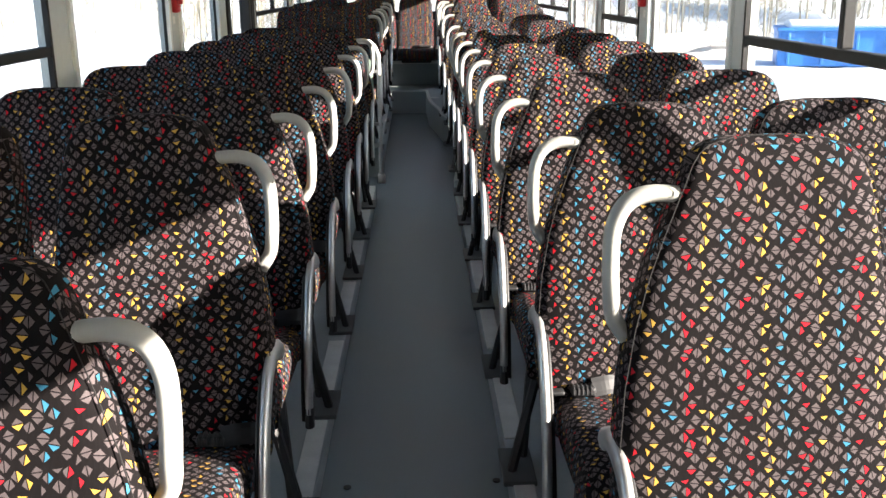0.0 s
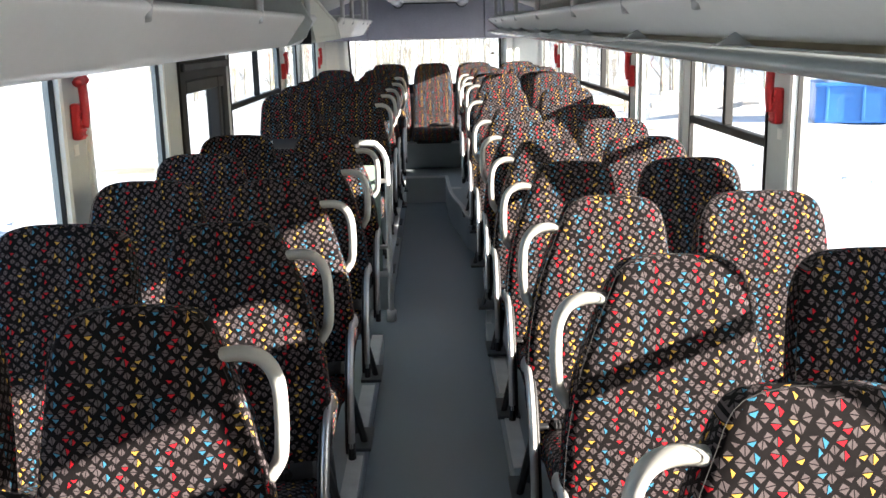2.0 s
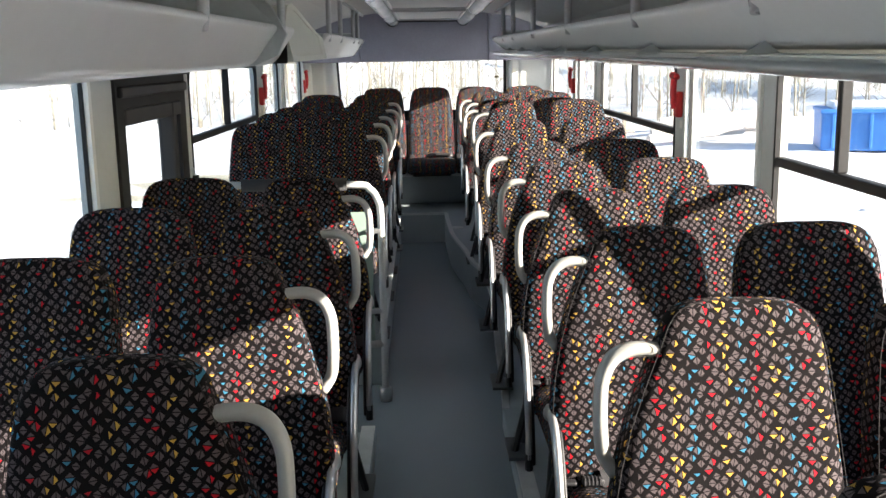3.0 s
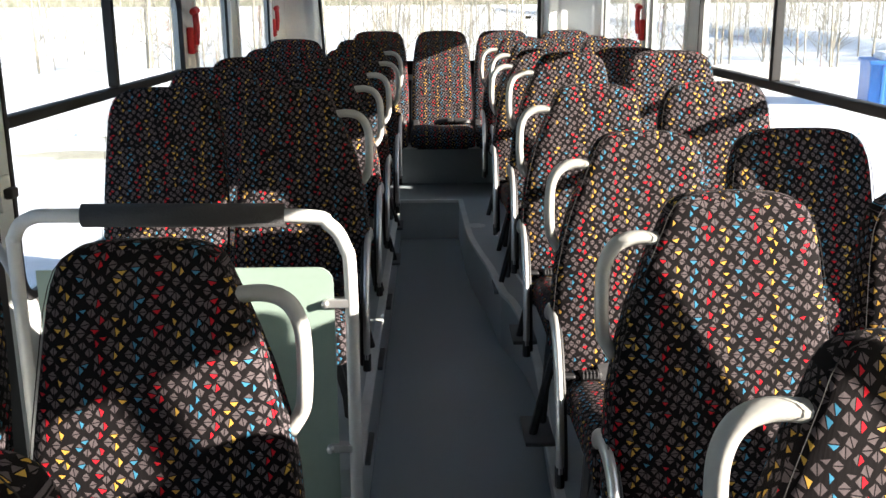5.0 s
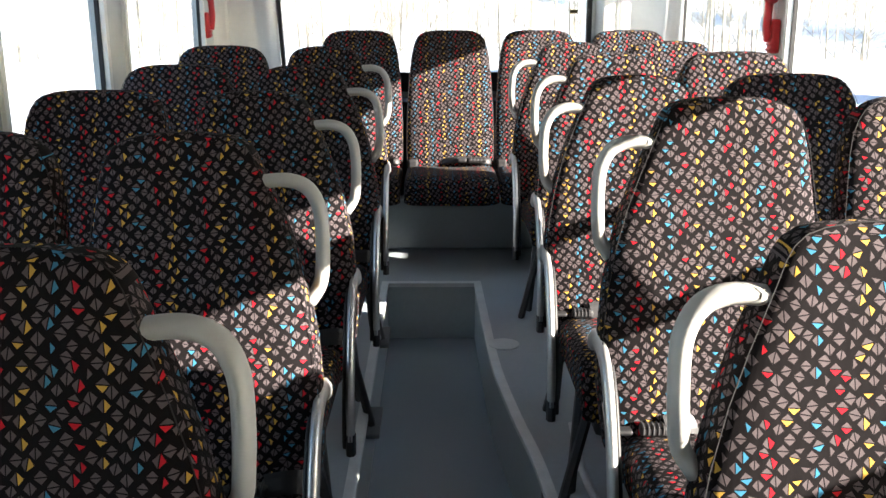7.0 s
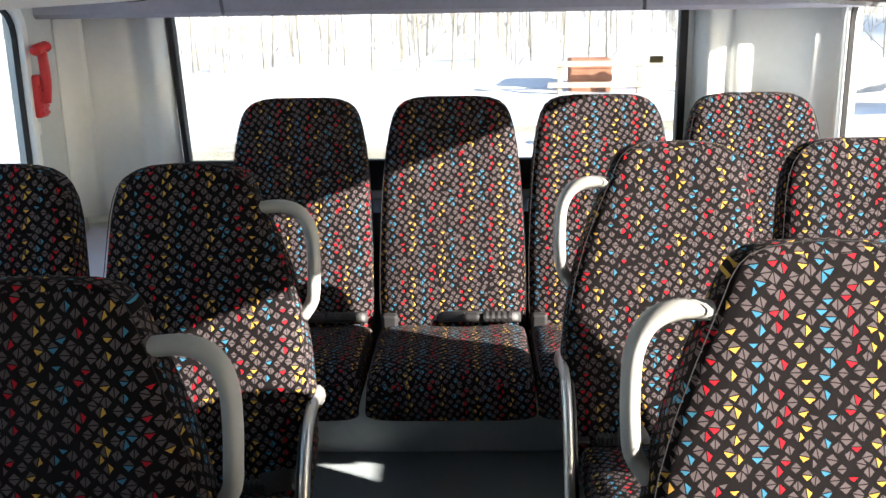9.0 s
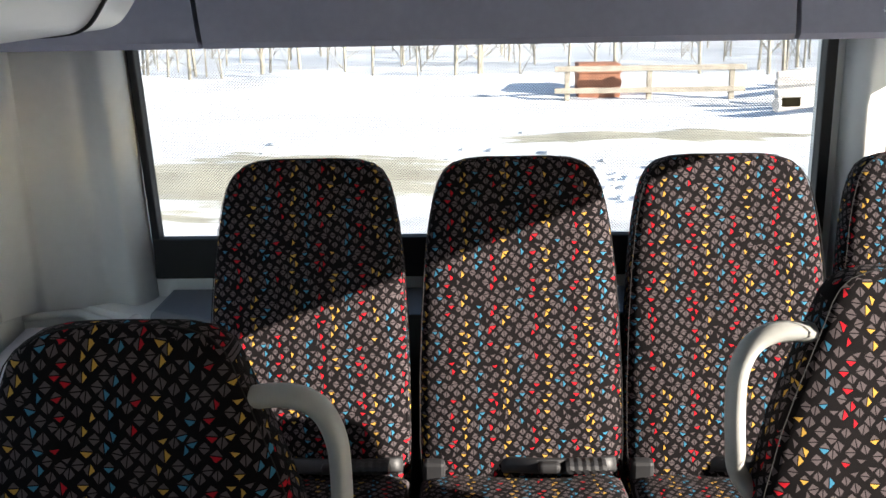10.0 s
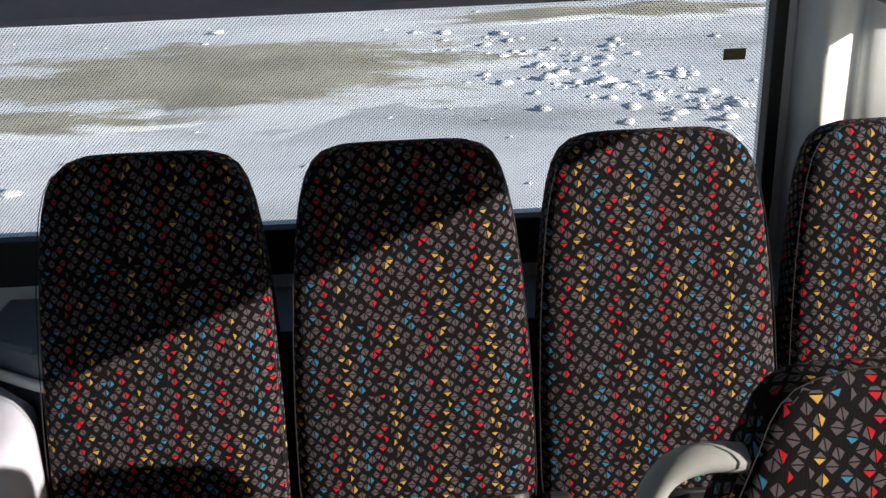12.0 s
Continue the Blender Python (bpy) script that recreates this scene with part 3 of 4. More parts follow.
def rack_profile(s):
    low = 0.038 if s > 0 else 0.0
    p = [(1.12, 1.545), (0.95, 1.508 + low), (0.72, 1.495 + low), (0.66, 1.496 + low), (0.632, 1.503 + low), (0.612, 1.52 + low), (0.58, 1.567 + low * 0.4), (0.548, 1.612), (0.543, 1.626), (0.553, 1.637), (0.572, 1.635), (0.60, 1.60), (0.75, 1.572 + low * 0.1), (1.12, 1.58)]
    pts = smooth_path([(x, 0, z) for x, z in p], 3)
    return [(s * v.x, v.z) for v in pts]


def rack(s, y0, y1, hangers, label):
    r = thing("luggage_rack", label, "luggage rack", "overhead racks", at=(0, 0, 0))
    part("shell", extrude_profile(rack_profile(s), y0, y1, 1, RISE), M_RACK, r, smooth=True)
    if s > 0:
        lip = [(0.60 + 0.062 * math.cos(t * math.pi / 6), 1.507 + 0.02 * math.sin(t * math.pi / 6)) for t in range(12)]
        part("lower_rail", extrude_profile(lip, y0, y1, 1, RISE), M_TEAL, r, "glossy grey lower rail", True)
        part("under_tray", extrude_profile([(0.66, 1.505), (1.118, 1.525), (1.118, 1.532), (0.66, 1.514)], y0, y1, 1, RISE), M_RACK, r)
        k = 0.4
        while k < y1 - 0.3:
            b = bmesh.new()
            z = 1.52 + RISE * (k - 2)
            va = [b.verts.new((x, y, zz)) for y in (k, k + 0.012) for x, zz in ((0.56, z), (0.65, z), (0.61, z + 0.03))]
            for f in ((0, 1, 2), (5, 4, 3), (0, 3, 4, 1), (1, 4, 5, 2), (2, 5, 3, 0)):
                b.faces.new([va[i] for i in f])
            part("bracket", b, M_PILLAR, r, "grey bracket")
            k += 0.93
    if y1 > 9:
        seam = [(x + s * 0.004 * (-1 if abs(x) < 0.8 else 0), z + (0.002 if z > 1.6 else -0.002)) for x, z in rack_profile(s)]
        part("end_seam", extrude_profile(seam, 9.575, 9.583, 1, RISE), M_RUBBER, r, "black joint of the end cap", True)
    for y in hangers:
        d = RISE * (y - 2)
        part("hanger", tube([(s * 0.557, y - 0.02, 1.60 + d), (s * 0.556, y, 1.65 + d), (s * 0.556, y, 1.75 + d), (s * 0.554, y, 1.90)], 0.0145, 0.0145, 10), M_TUBE, r, "white tube hanger", True)
    part("top_rail", tube([(s * 0.552, y0, 1.905), (s * 0.552, y1, 1.905)], 0.011, 0.011, 8, 0, (0, 0, 1)), M_TUBE, r, "white tube", True)
    return r


rack(1, FRONT + 0.02, 9.72, (-1.5, -0.2, 1.08, 2.36, 3.1, 4.1, 5.4, 6.7, 7.9, 8.7), "long grey overhead luggage rack with white hangers")
rack(-1, FRONT + 0.02, 5.2, (-1.5, -0.2, 1.08, 2.36, 3.67, 4.95), "long beige overhead luggage rack with white hangers")
rack(-1, 6.6, 9.72, (6.75, 7.5, 8.6, 9.1), "short beige overhead luggage rack at the rear")


def rack_divider(y, lean, material, label):
    """Sloped end plate that closes a rack section."""
    prof = [(-1.10, 1.545), (-0.62, 1.525), (-0.54, 1.56), (-0.51, 1.63), (-0.56, 1.72), (-0.64, 1.80), (-0.74, 1.85), (-1.04, 1.77)]
    b = bmesh.new()
    fa = [b.verts.new((x, y + lean * (z - 1.53), z)) for x, z in prof]
    fb = [b.verts.new((x, y + 0.03 + lean * (z - 1.53), z)) for x, z in prof]
    inner = [b.verts.new((x * 0.8 - 0.16, y + lean * (z - 1.53) + 0.012, z * 0.8 + 0.34)) for x, z in prof]
    m = len(prof)
    for k in range(m):
        j = (k + 1) % m
        b.faces.new((fa[k], fa[j], fb[j], fb[k]))
        b.faces.new((fa[k], inner[k], inner[j], fa[j]))
    b.faces.new(inner)
    b.faces.new(fb[::-1])
    d = part("rack_end_plate", b, material)
    return tagged(d, label, "end plate", "rack end plates")


rack_divider(4.7, 0.3, M_PILLAR, "dark grey moulded plate inside the rack")


def gear_cover():
    """Peaked cover over the door gear, between the two left racks."""
    side = [(5.22, 1.535), (5.215, 1.66), (5.30, 1.71), (5.45, 1.765), (5.60, 1.782), (5.76, 1.765), (6.2, 1.70), (6.59, 1.655), (6.585, 1.55)]

    def front(z):
        return -0.566 - 0.2 * (z - 1.6)
    b = bmesh.new()
    mid = (5.75, 1.655)
    rings = []
    for f, back in ((1.0, 0.0), (0.80, 0.0), (0.77, -0.006)):
        rings.append([b.verts.new((front(mid[1] + (z - mid[1]) * f) + back, mid[0] + (y - mid[0]) * f, mid[1] + (z - mid[1]) * f)) for y, z in side])
    rear = [b.verts.new((-1.08, y, min(z, 1.72))) for y, z in side]
    m = len(side)
    for p, q in ((rear, rings[0]), (rings[0], rings[1]), (rings[1], rings[2])):
        for k in range(m):
            j = (k + 1) % m
            b.faces.new((p[k], p[j], q[j], q[k]))
    b.faces.new(rings[2])
    b.faces.new(rear[::-1])
    return b


gc = part("door_gear_cover", gear_cover(), M_BEIGE)
tagged(gc, "beige peaked plastic cover between the two luggage racks", "cover")
gj = part("rack_joint", bx((-1.05, 5.201, 1.53), (-0.575, 5.213, 1.655), 0.003), M_RUBBER)
tagged(gj, "black joint at the end of the long rack", "joint", kind="structure")
for s_ in (-1, 1):
    rack_ = part("rack_back_stop", bx((min(s_ * 0.62, s_ * 1.08), 9.5, 1.655), (max(s_ * 0.62, s_ * 1.08), 9.53, 1.76), 0.02), M_PILLAR)
    tagged(rack_, "dark grey stop at the end of the rack", "end plate", "rack end plates")

# roof hatches between the ducts
for y0, y1 in ((6.2, 7.6), (8.0, 9.3)):
    ht = thing("roof_hatch", "grey roof hatch with a bright metal rim", "roof hatch", "roof hatches", at=(0, (y0 + y1) / 2, 1.868))
    hl = (y1 - y0) / 2
    part("hatch_lid", bx((-0.23, -hl, -0.012), (0.23, hl, 0.0), 0.004), M_CEIL, ht)
    part("rim", bx((-0.25, -hl - 0.03, -0.02), (0.25, -hl, 0.0), 0.006), M_ALU, ht)
    part("rim", bx((-0.25, hl, -0.02), (0.25, hl + 0.03, 0.0), 0.006), M_ALU, ht)
    part("rim", bx((-0.25, -hl, -0.02), (-0.232, hl, 0.0), 0.005), M_ALU, ht)
    part("rim", bx((0.232, -hl, -0.02), (0.25, hl, 0.0), 0.005), M_ALU, ht)

# ---- seats ----
TILT = 0.25


# height, half width towards the aisle, half width away from it, depth
AISLE_ROWS = [(0.36, 0.185, 0.175, 0.036), (0.42, 0.212, 0.192, 0.044), (0.52, 0.224, 0.198, 0.046), (0.62, 0.221, 0.195, 0.046), (0.70, 0.213, 0.189, 0.046), (0.78, 0.197, 0.182, 0.045), (0.85, 0.176, 0.175, 0.044),
              (0.91, 0.152, 0.169, 0.042), (0.955, 0.132, 0.164, 0.040), (0.985, 0.118, 0.158, 0.037), (1.008, 0.108, 0.150, 0.034), (1.024, 0.097, 0.138, 0.030), (1.035, 0.082, 0.120, 0.024), (1.042, 0.058, 0.095, 0.017), (1.046, 0.022, 0.055, 0.009)]
WINDOW_ROWS = [(0.36, 0.160, 0.165, 0.036), (0.42, 0.178, 0.180, 0.044), (0.52, 0.193, 0.187, 0.046), (0.62, 0.194, 0.187, 0.046), (0.72, 0.192, 0.185, 0.046), (0.82, 0.188, 0.181, 0.045), (0.90, 0.182, 0.176, 0.043),
               (0.945, 0.178, 0.173, 0.041), (0.98, 0.171, 0.168, 0.038), (1.006, 0.160, 0.158, 0.034), (1.024, 0.146, 0.145, 0.029), (1.037, 0.126, 0.127, 0.023), (1.045, 0.098, 0.100, 0.016), (1.049, 0.060, 0.062, 0.008)]
REAR_ROWS = [(z, w, w, d) for z, w, d in (
    (0.36, 0.188, 0.036), (0.42, 0.203, 0.044), (0.52, 0.209, 0.046), (0.64, 0.208, 0.046), (0.76, 0.203, 0.045), (0.86, 0.196, 0.044), (0.94, 0.187, 0.042),
    (0.99, 0.178, 0.040), (1.025, 0.168, 0.037), (1.048, 0.155, 0.033), (1.063, 0.137, 0.027), (1.072, 0.11, 0.02), (1.076, 0.075, 0.010))]


def backrest_mesh(rows, o=1):
    """Upholstered reclined backrest, rounded at the top; the aisle is on the side o."""
    bm = bmesh.new()
    rings = []
    n = 32
    for z, wa, wb, d0 in rows:
        rg = []
        for i in range(n):
            t = 2 * math.pi * i / n
            cx, cy = math.cos(t), math.sin(t)
            u = math.copysign(abs(cx) ** 0.36, cx)
            x = u * (wa if u * o > 0 else wb)
            y = math.copysign(abs(cy) ** 0.5, cy) * d0 * 1.18 + 0.18 * d0
            dish = 1 - u * u if cy < 0 else 0
            lum = 0.014 * math.exp(-((z - 0.56) / 0.09) ** 2)
            rg.append(bm.verts.new((x, y + (0.007 - lum) * dish + (z - 0.97) * TILT + 0.032, z)))
        rings.append(rg)
    for a, b in zip(rings, rings[1:]):
        for i in range(n):
            bm.faces.new((a[i], a[(i + 1) % n], b[(i + 1) % n], b[i]))
    bm.faces.new(rings[0])
    bm.faces.new(rings[-1][::-1])
    return bm


def piping_mesh(rows, o=1):
    """Thin seam along the front edge of a backrest."""
    def edge(side):
        return [Vector((side * (wa if side == o else wb) * 0.985, (z - 0.97) * TILT + 0.032 - d * 0.72, z)) for z, wa, wb, d in rows[1:]]
    left, right = edge(-1), edge(1)[::-1]
    top = [left[-1].lerp(right[0], f) + Vector((0, 0, 0.001)) for f in (0.2, 0.4, 0.6, 0.8)]
    return sweep(bmesh.new(), left + top + right, 0.0009, 0.0009, 5)


def cushion_mesh(k=1.0):
    bm = bmesh.new()
    rows = [(-0.10, 0.38, 0.05), (-0.14, 0.405, 0.06), (-0.22, 0.41, 0.065), (-0.34, 0.415, 0.066), (-0.44, 0.418, 0.066), (-0.50, 0.415, 0.062), (-0.535, 0.402, 0.05), (-0.55, 0.385, 0.03), (-0.553, 0.375, 0.012)]
    rings = []
    n = 24
    for y, zc, h in rows:
        rg = []
        for i in range(n):
            t = 2 * math.pi * i / n
            cx, cz = math.cos(t), math.sin(t)
            x = math.copysign(abs(cx) ** 0.35, cx) * 0.186 * k
            z = math.copysign(abs(cz) ** 0.5, cz) * h
            rg.append(bm.verts.new((x, y, zc + z - (0.012 * (1 - (x / 0.19) ** 2) if cz > 0 else 0))))
        rings.append(rg)
    for a, b in zip(rings, rings[1:]):
        for i in range(n):
            bm.faces.new((a[i], a[(i + 1) % n], b[(i + 1) % n], b[i]))
    bm.faces.new(rings[0])
    bm.faces.new(rings[-1][::-1])
    return bm


def shift(bm, dx, dy=0.0, dz=0.0):
    for v in bm.verts:
        v.co += Vector((dx, dy, dz))
    return bm


def buckle_parts(x, parent, s):
    """Ribbed black belt adjuster lying at the foot of the backrest, and its strap."""
    bm = bmesh.new()
    box(bm, (x - 0.036, -0.162, 0.462), (x + 0.016, -0.138, 0.482), 0.006)
    for k in range(5):
        box(bm, (x - 0.033 + 0.009 * k, -0.1635, 0.466), (x - 0.029 + 0.009 * k, -0.1365, 0.4835), 0.0015, 1)
    part("belt_buckle", bm, M_BLACK, parent, "black ribbed seat belt buckle")
    part("belt_strap", tube([(x + 0.01, -0.15, 0.478), (x + 0.045, -0.145, 0.482), (x + 0.075, -0.13, 0.475), (x + 0.085, -0.10, 0.45)], 0.0025, 0.02, 6, 4, (0, 0.5, 1)), M_BLACK, parent)
    part("belt_tongue", bx((x - 0.10, -0.165, 0.466), (x - 0.05, -0.14, 0.476), 0.004), M_BLACK, parent)


def double_seat(s, close):
    """Two seats on one frame; the aisle is on the side -s. close: how much nearer the window seat sits. The origin is between them on the floor, at the handle's depth."""
    st = thing("double_bus_seat", "dark patterned double bus seat with a pale grab handle", "bus seat", "double seats along the aisle")
    o = -s
    for c, rows in ((o * 0.212, AISLE_ROWS), (-o * (0.212 - close), WINDOW_ROWS)):
        b = part("backrest", shift(backrest_mesh(rows, o), c), M_FAB, st, smooth=True)
        part("piping", shift(piping_mesh(rows, o), c), M_PIPE, b)
        part("cushion", shift(cushion_mesh(), c), M_FAB, st, smooth=True)
        buckle_parts(c + (o * 0.12 if c * o > 0 else o * 0.10), st, 1)
    e = o * 0.212
    y = lambda z: (z - 0.97) * TILT + 0.03
    hp_ = [(0.07, 0.955), (0.120, 0.964), (0.165, 0.966), (0.198, 0.952), (0.217, 0.918), (0.222, 0.87), (0.222, 0.825), (0.215, 0.785), (0.196, 0.755)]
    part("grab_handle", tube([(e + o * a, y(z) + (0.02 if z < 0.8 else 0), z) for a, z in hp_], 0.0125, 0.0195, 12, 4), M_HANDLE, st, "pale grey plastic handle", True)
    # armrest beside the aisle
    xa = e + o * 0.217
    ar = part("armrest", tube([(xa, 0.03, 0.575), (xa, -0.02, 0.598), (xa, -0.10, 0.592), (xa, -0.155, 0.555), (xa, -0.205, 0.48), (xa, -0.25, 0.37), (xa, -0.265, 0.27)], 0.019, 0.0105, 10, 4, (1, 0, 0)), M_ALU, st, "aluminium folding armrest", True)
    part("armrest_pad", tube([(xa - o * 0.014, -0.02, 0.585), (xa - o * 0.014, -0.12, 0.55), (xa - o * 0.014, -0.19, 0.45), (xa - o * 0.014, -0.245, 0.32), (xa - o * 0.014, -0.255, 0.25)], 0.021, 0.007, 8, 3, (1, 0, 0)), M_BLACK, ar, "", True)
    part("armrest_tip", tube([(xa, -0.262, 0.285), (xa, -0.268, 0.235)], 0.020, 0.012, 8, 0, (1, 0, 0)), M_BLACK, ar, "black plastic end cap")
    part("pivot", tube([(e + o * 0.17, 0.0, 0.585), (xa - o * 0.006, 0.0, 0.585)], 0.024, 0.024, 12, 0), M_BLACK, st)
    # frame and legs
    part("seat_frame", bx((-0.36, -0.50, 0.30), (0.36, -0.10, 0.345), 0.012), M_BLACK, st)
    for ya, yb, out in ((-0.30, -0.35, 0.205), (-0.12, -0.27, 0.165)):
        part("leg", tube([(e + o * 0.12, ya, 0.32), (e + o * (0.06 + out / 2), (ya + yb) / 2, 0.16), (e + o * out, yb, 0.0)], 0.013, 0.020, 6, 2), M_BLACK, st)
    part("foot_plate", bx((e + o * 0.185 - 0.045, -0.42, 0.0), (e + o * 0.185 + 0.045, -0.22, 0.014), 0.003), M_FOOT, st)
    part("wall_bracket", bx((-o * 0.345 - 0.02, -0.45, 0.22), (-o * 0.345 + 0.02, -0.12, 0.31), 0.006), M_BLACK, st)
    return st


R_ROWS = [(0.03, 0.11), (0.70, LEDGE), (1.42, LEDGE), (2.15, LEDGE), (2.87, LEDGE), (3.60, LEDGE), (4.32, LEDGE), (5.04, 0.095), (5.765, 0.11), (6.49, 0.17), (7.21, 0.235), (7.92, 0.215), (8.50, 0.235), (9.35, 0.225)]
L_ROWS = [(-0.33, 0.045), (0.465, 0.10), (1.17, LEDGE), (1.86, LEDGE), (2.61, LEDGE), (3.33, LEDGE), (4.05, LEDGE), (4.77, LEDGE), (6.37, 0.175), (7.08, 0.19), (7.79, 0.19), (8.48, 0.20), (9.17, 0.22)]
SX = 0.682
NUDGE = {(1, 0): 0.06, (1, 1): 0.025, (1, 8): -0.008, (1, 9): -0.02, (1, 11): -0.025, (1, 12): 0.008, (-1, 11): 0.018, (-1, 12): 0.012}
for s, rows in ((1, R_ROWS), (-1, L_ROWS)):
    for close, span in ((0.0, range(0, 8)), (0.015, range(8, len(rows)))):
        first = double_seat(s, close)
        first.location = (s * SX + NUDGE.get((s, span[0]), 0), *rows[span[0]])
        for k in span[1:]:
            copy_thing(first, pose(s * SX + NUDGE.get((s, k), 0), *rows[k]))


# four single seats across the rear
def rear_seat():
    st = thing("rear_bus_seat", "dark patterned single seat on the rear bench step", "bus seat", "seats across the rear")
    b = part("backrest", backrest_mesh(REAR_ROWS), M_FAB, st, smooth=True)
    part("piping", piping_mesh(REAR_ROWS), M_PIPE, b)
    part("cushion", cushion_mesh(1.12), M_FAB, st, smooth=True)
    part("seat_frame", bx((-0.17, -0.30, 0.31), (0.17, -0.08, 0.345), 0.01), M_BLACK, st)
    part("belt_webbing", tube([(-0.04, -0.135, 0.480), (0.03, -0.165, 0.492), (0.10, -0.16, 0.488), (0.19, -0.13, 0.478)], 0.004, 0.016, 8, 5, (0, 0.5, 1)), M_BLACK, st, "black belt lying across the cushion", True)
    lock = [Vector((0.085 + 0.008 * k, -0.163, 0.490)) for k in range(11)]
    bl = part("belt_buckle", sweep(bmesh.new(), lock, 0.012, 0.022, 10), M_BLACK, st, "black ribbed seat belt buckle")
    for k, v in enumerate(bl.data.vertices):
        if (k // 10) % 2:
            v.co.z += 0.0025 if v.co.z > 0.49 else -0.0025
    part("belt_tongue", bx((0.03, -0.183, 0.480), (0.075, -0.145, 0.502), 0.009, 3), M_BLACK, st)
    part("belt_receiver", bx((-0.20, -0.15, 0.43), (-0.155, -0.12, 0.49), 0.008), M_BLACK, st, "black belt receiver beside the cushion")
    return st


first = rear_seat()
first.location = (0.012, 10.12, 0.21)
for x in (-0.42, 0.432, 0.86):
    copy_thing(first, pose(x, 10.12, 0.21))

# light plates on the ledge beside the aisle
for s, rows in ((1, R_ROWS), (-1, L_ROWS)):
    for y, z in rows:
        if z <= LEDGE:
            p = part("ledge_plate", bx((-0.028, -0.24, 0.0), (0.028, 0.24, 0.006), 0.002), M_PLATE)
            tagged(p, "light grey cover plate screwed on the ledge edge", "cover plate", "ledge plates")
            p.location = (s * 0.294, y + (0.10 if s > 0 else 0.02), LEDGE)

# ---- partition behind the door well ----
pt = thing("door_partition", "white tube partition with foam grip and pale green panel", "partition", at=(0.03, 5.556, 0.0))
pt.scale = (1, 1, 1.065)
part("rail", tube([(-0.275, 0, PLAT * 0), (-0.275, 0, 0.45), (-0.275, 0, 0.80), (-0.285, 0, 0.87), (-0.32, 0, 0.92), (-0.40, 0, 0.94), (-0.90, 0, 0.945), (-1.0, 0, 0.94), (-1.04, 0, 0.90), (-1.045, 0, 0.82), (-1.045, 0, 0.25)], 0.016, 0.016, 10), M_TUBE, pt, "white painted tube frame", True)
part("foam_grip", tube([(-0.42, 0, 0.942), (-0.88, 0, 0.945)], 0.026, 0.026, 12, 0), M_FOAM, pt, "dark grey foam grip", True)
panel = bmesh.new()
corner_r = [(-0.315 - 0.035 + 0.035 * math.cos(a), 0.79 + 0.035 * math.sin(a)) for a in (0, 0.4, 0.8, 1.2, 1.5708)]
sheet = [(-1.0, 0.27), (-0.315, 0.27)] + corner_r + [(-1.0, 0.825)]
for y in (-0.004, 0.004):
    panel.faces.new([panel.verts.new((x, y, z)) for x, z in (sheet if y < 0 else sheet[::-1])])
bmesh.ops.bridge_loops(panel, edges=panel.edges[:])
part("panel", panel, M_ACRYL, pt, "pale green panel")
for z in (0.745, 0.40):
    part("clamp", bx((-0.335, -0.014, z - 0.01), (-0.27, 0.014, z + 0.01), 0.003), M_ALU, pt)
    part("screw", tube([(-0.335, -0.02, z), (-0.335, -0.004, z)], 0.009, 0.009, 8, 0, (0, 0, 1)), M_ALU, pt, "", True)
part("cross_rail", tube([(-0.275, 0, 0.255), (-1.045, 0, 0.255)], 0.016, 0.016, 10, 0), M_TUBE, pt, "", True)
part("foot_socket", tube([(-0.275, 0, 0.001), (-0.275, 0, 0.06)], 0.027, 0.027, 12, 0), M_ALU, pt, "", True)
part("brace", tube([(-1.045, 0, 0.80), (-1.105, 0.02, 0.90)], 0.011, 0.011, 8, 0), M_TUBE, pt, "", True)
lt = thing("window_latch", "small black latch block on the pillar beside the door", "latch", at=(-WX, 5.76, 1.02))
part("base", bx((0.0, -0.03, -0.045), (0.012, 0.03, 0.045), 0.004), M_PILLAR, lt, "grey base plate")
part("catch", bx((0.012, -0.02, -0.012), (0.035, 0.02, 0.014), 0.004), M_BLACK, lt, "black catch")

# ---- emergency hammers ----
def hammer(x, y, z):
    h = thing("emergency_hammer", "red emergency hammer in its red holder on a window pillar", "emergency hammer", "emergency hammers", at=(x, y, z))
    s = -1 if x > 0 else 1
    part("holder", bx((min(0, s * 0.03), -0.026, -0.10), (max(0, s * 0.03), 0.026, 0.015), 0.008), M_RED, h)
    for k in range(5):
        part("holder_rib", bx((min(s * 0.028, s * 0.034), -0.022, -0.092 + 0.018 * k), (max(s * 0.028, s * 0.034), 0.022, -0.084 + 0.018 * k), 0.002, 1), M_RED, h)
    part("hammer_handle", tube([(s * 0.034, 0.0, -0.06), (s * 0.042, -0.003, 0.0), (s * 0.040, -0.006, 0.075)], 0.014, 0.012, 10), M_RED, h, "", True)
    part("hammer_head", tube([(s * 0.038, -0.042, 0.078), (s * 0.038, -0.03, 0.083), (s * 0.038, 0.02, 0.088), (s * 0.038, 0.032, 0.084)], 0.015, 0.015, 10, 2), M_RED, h, "", True)
    lb = part("hammer_label", bx((min(0, s * 0.002), -0.02, -0.15), (max(0, s * 0.002), 0.02, -0.115)), M_LABEL)
    lb.location = (x, y, z)
    tagged(lb, "small white pictogram sticker on the pillar", "sticker", "pictogram stickers")
    return h


for x, ys in ((WX, (3.42, 5.71, 8.85)), (-WX, (3.42, 7.74, 10.02))):
    for y in ys:
        hammer(x, y, 1.36)

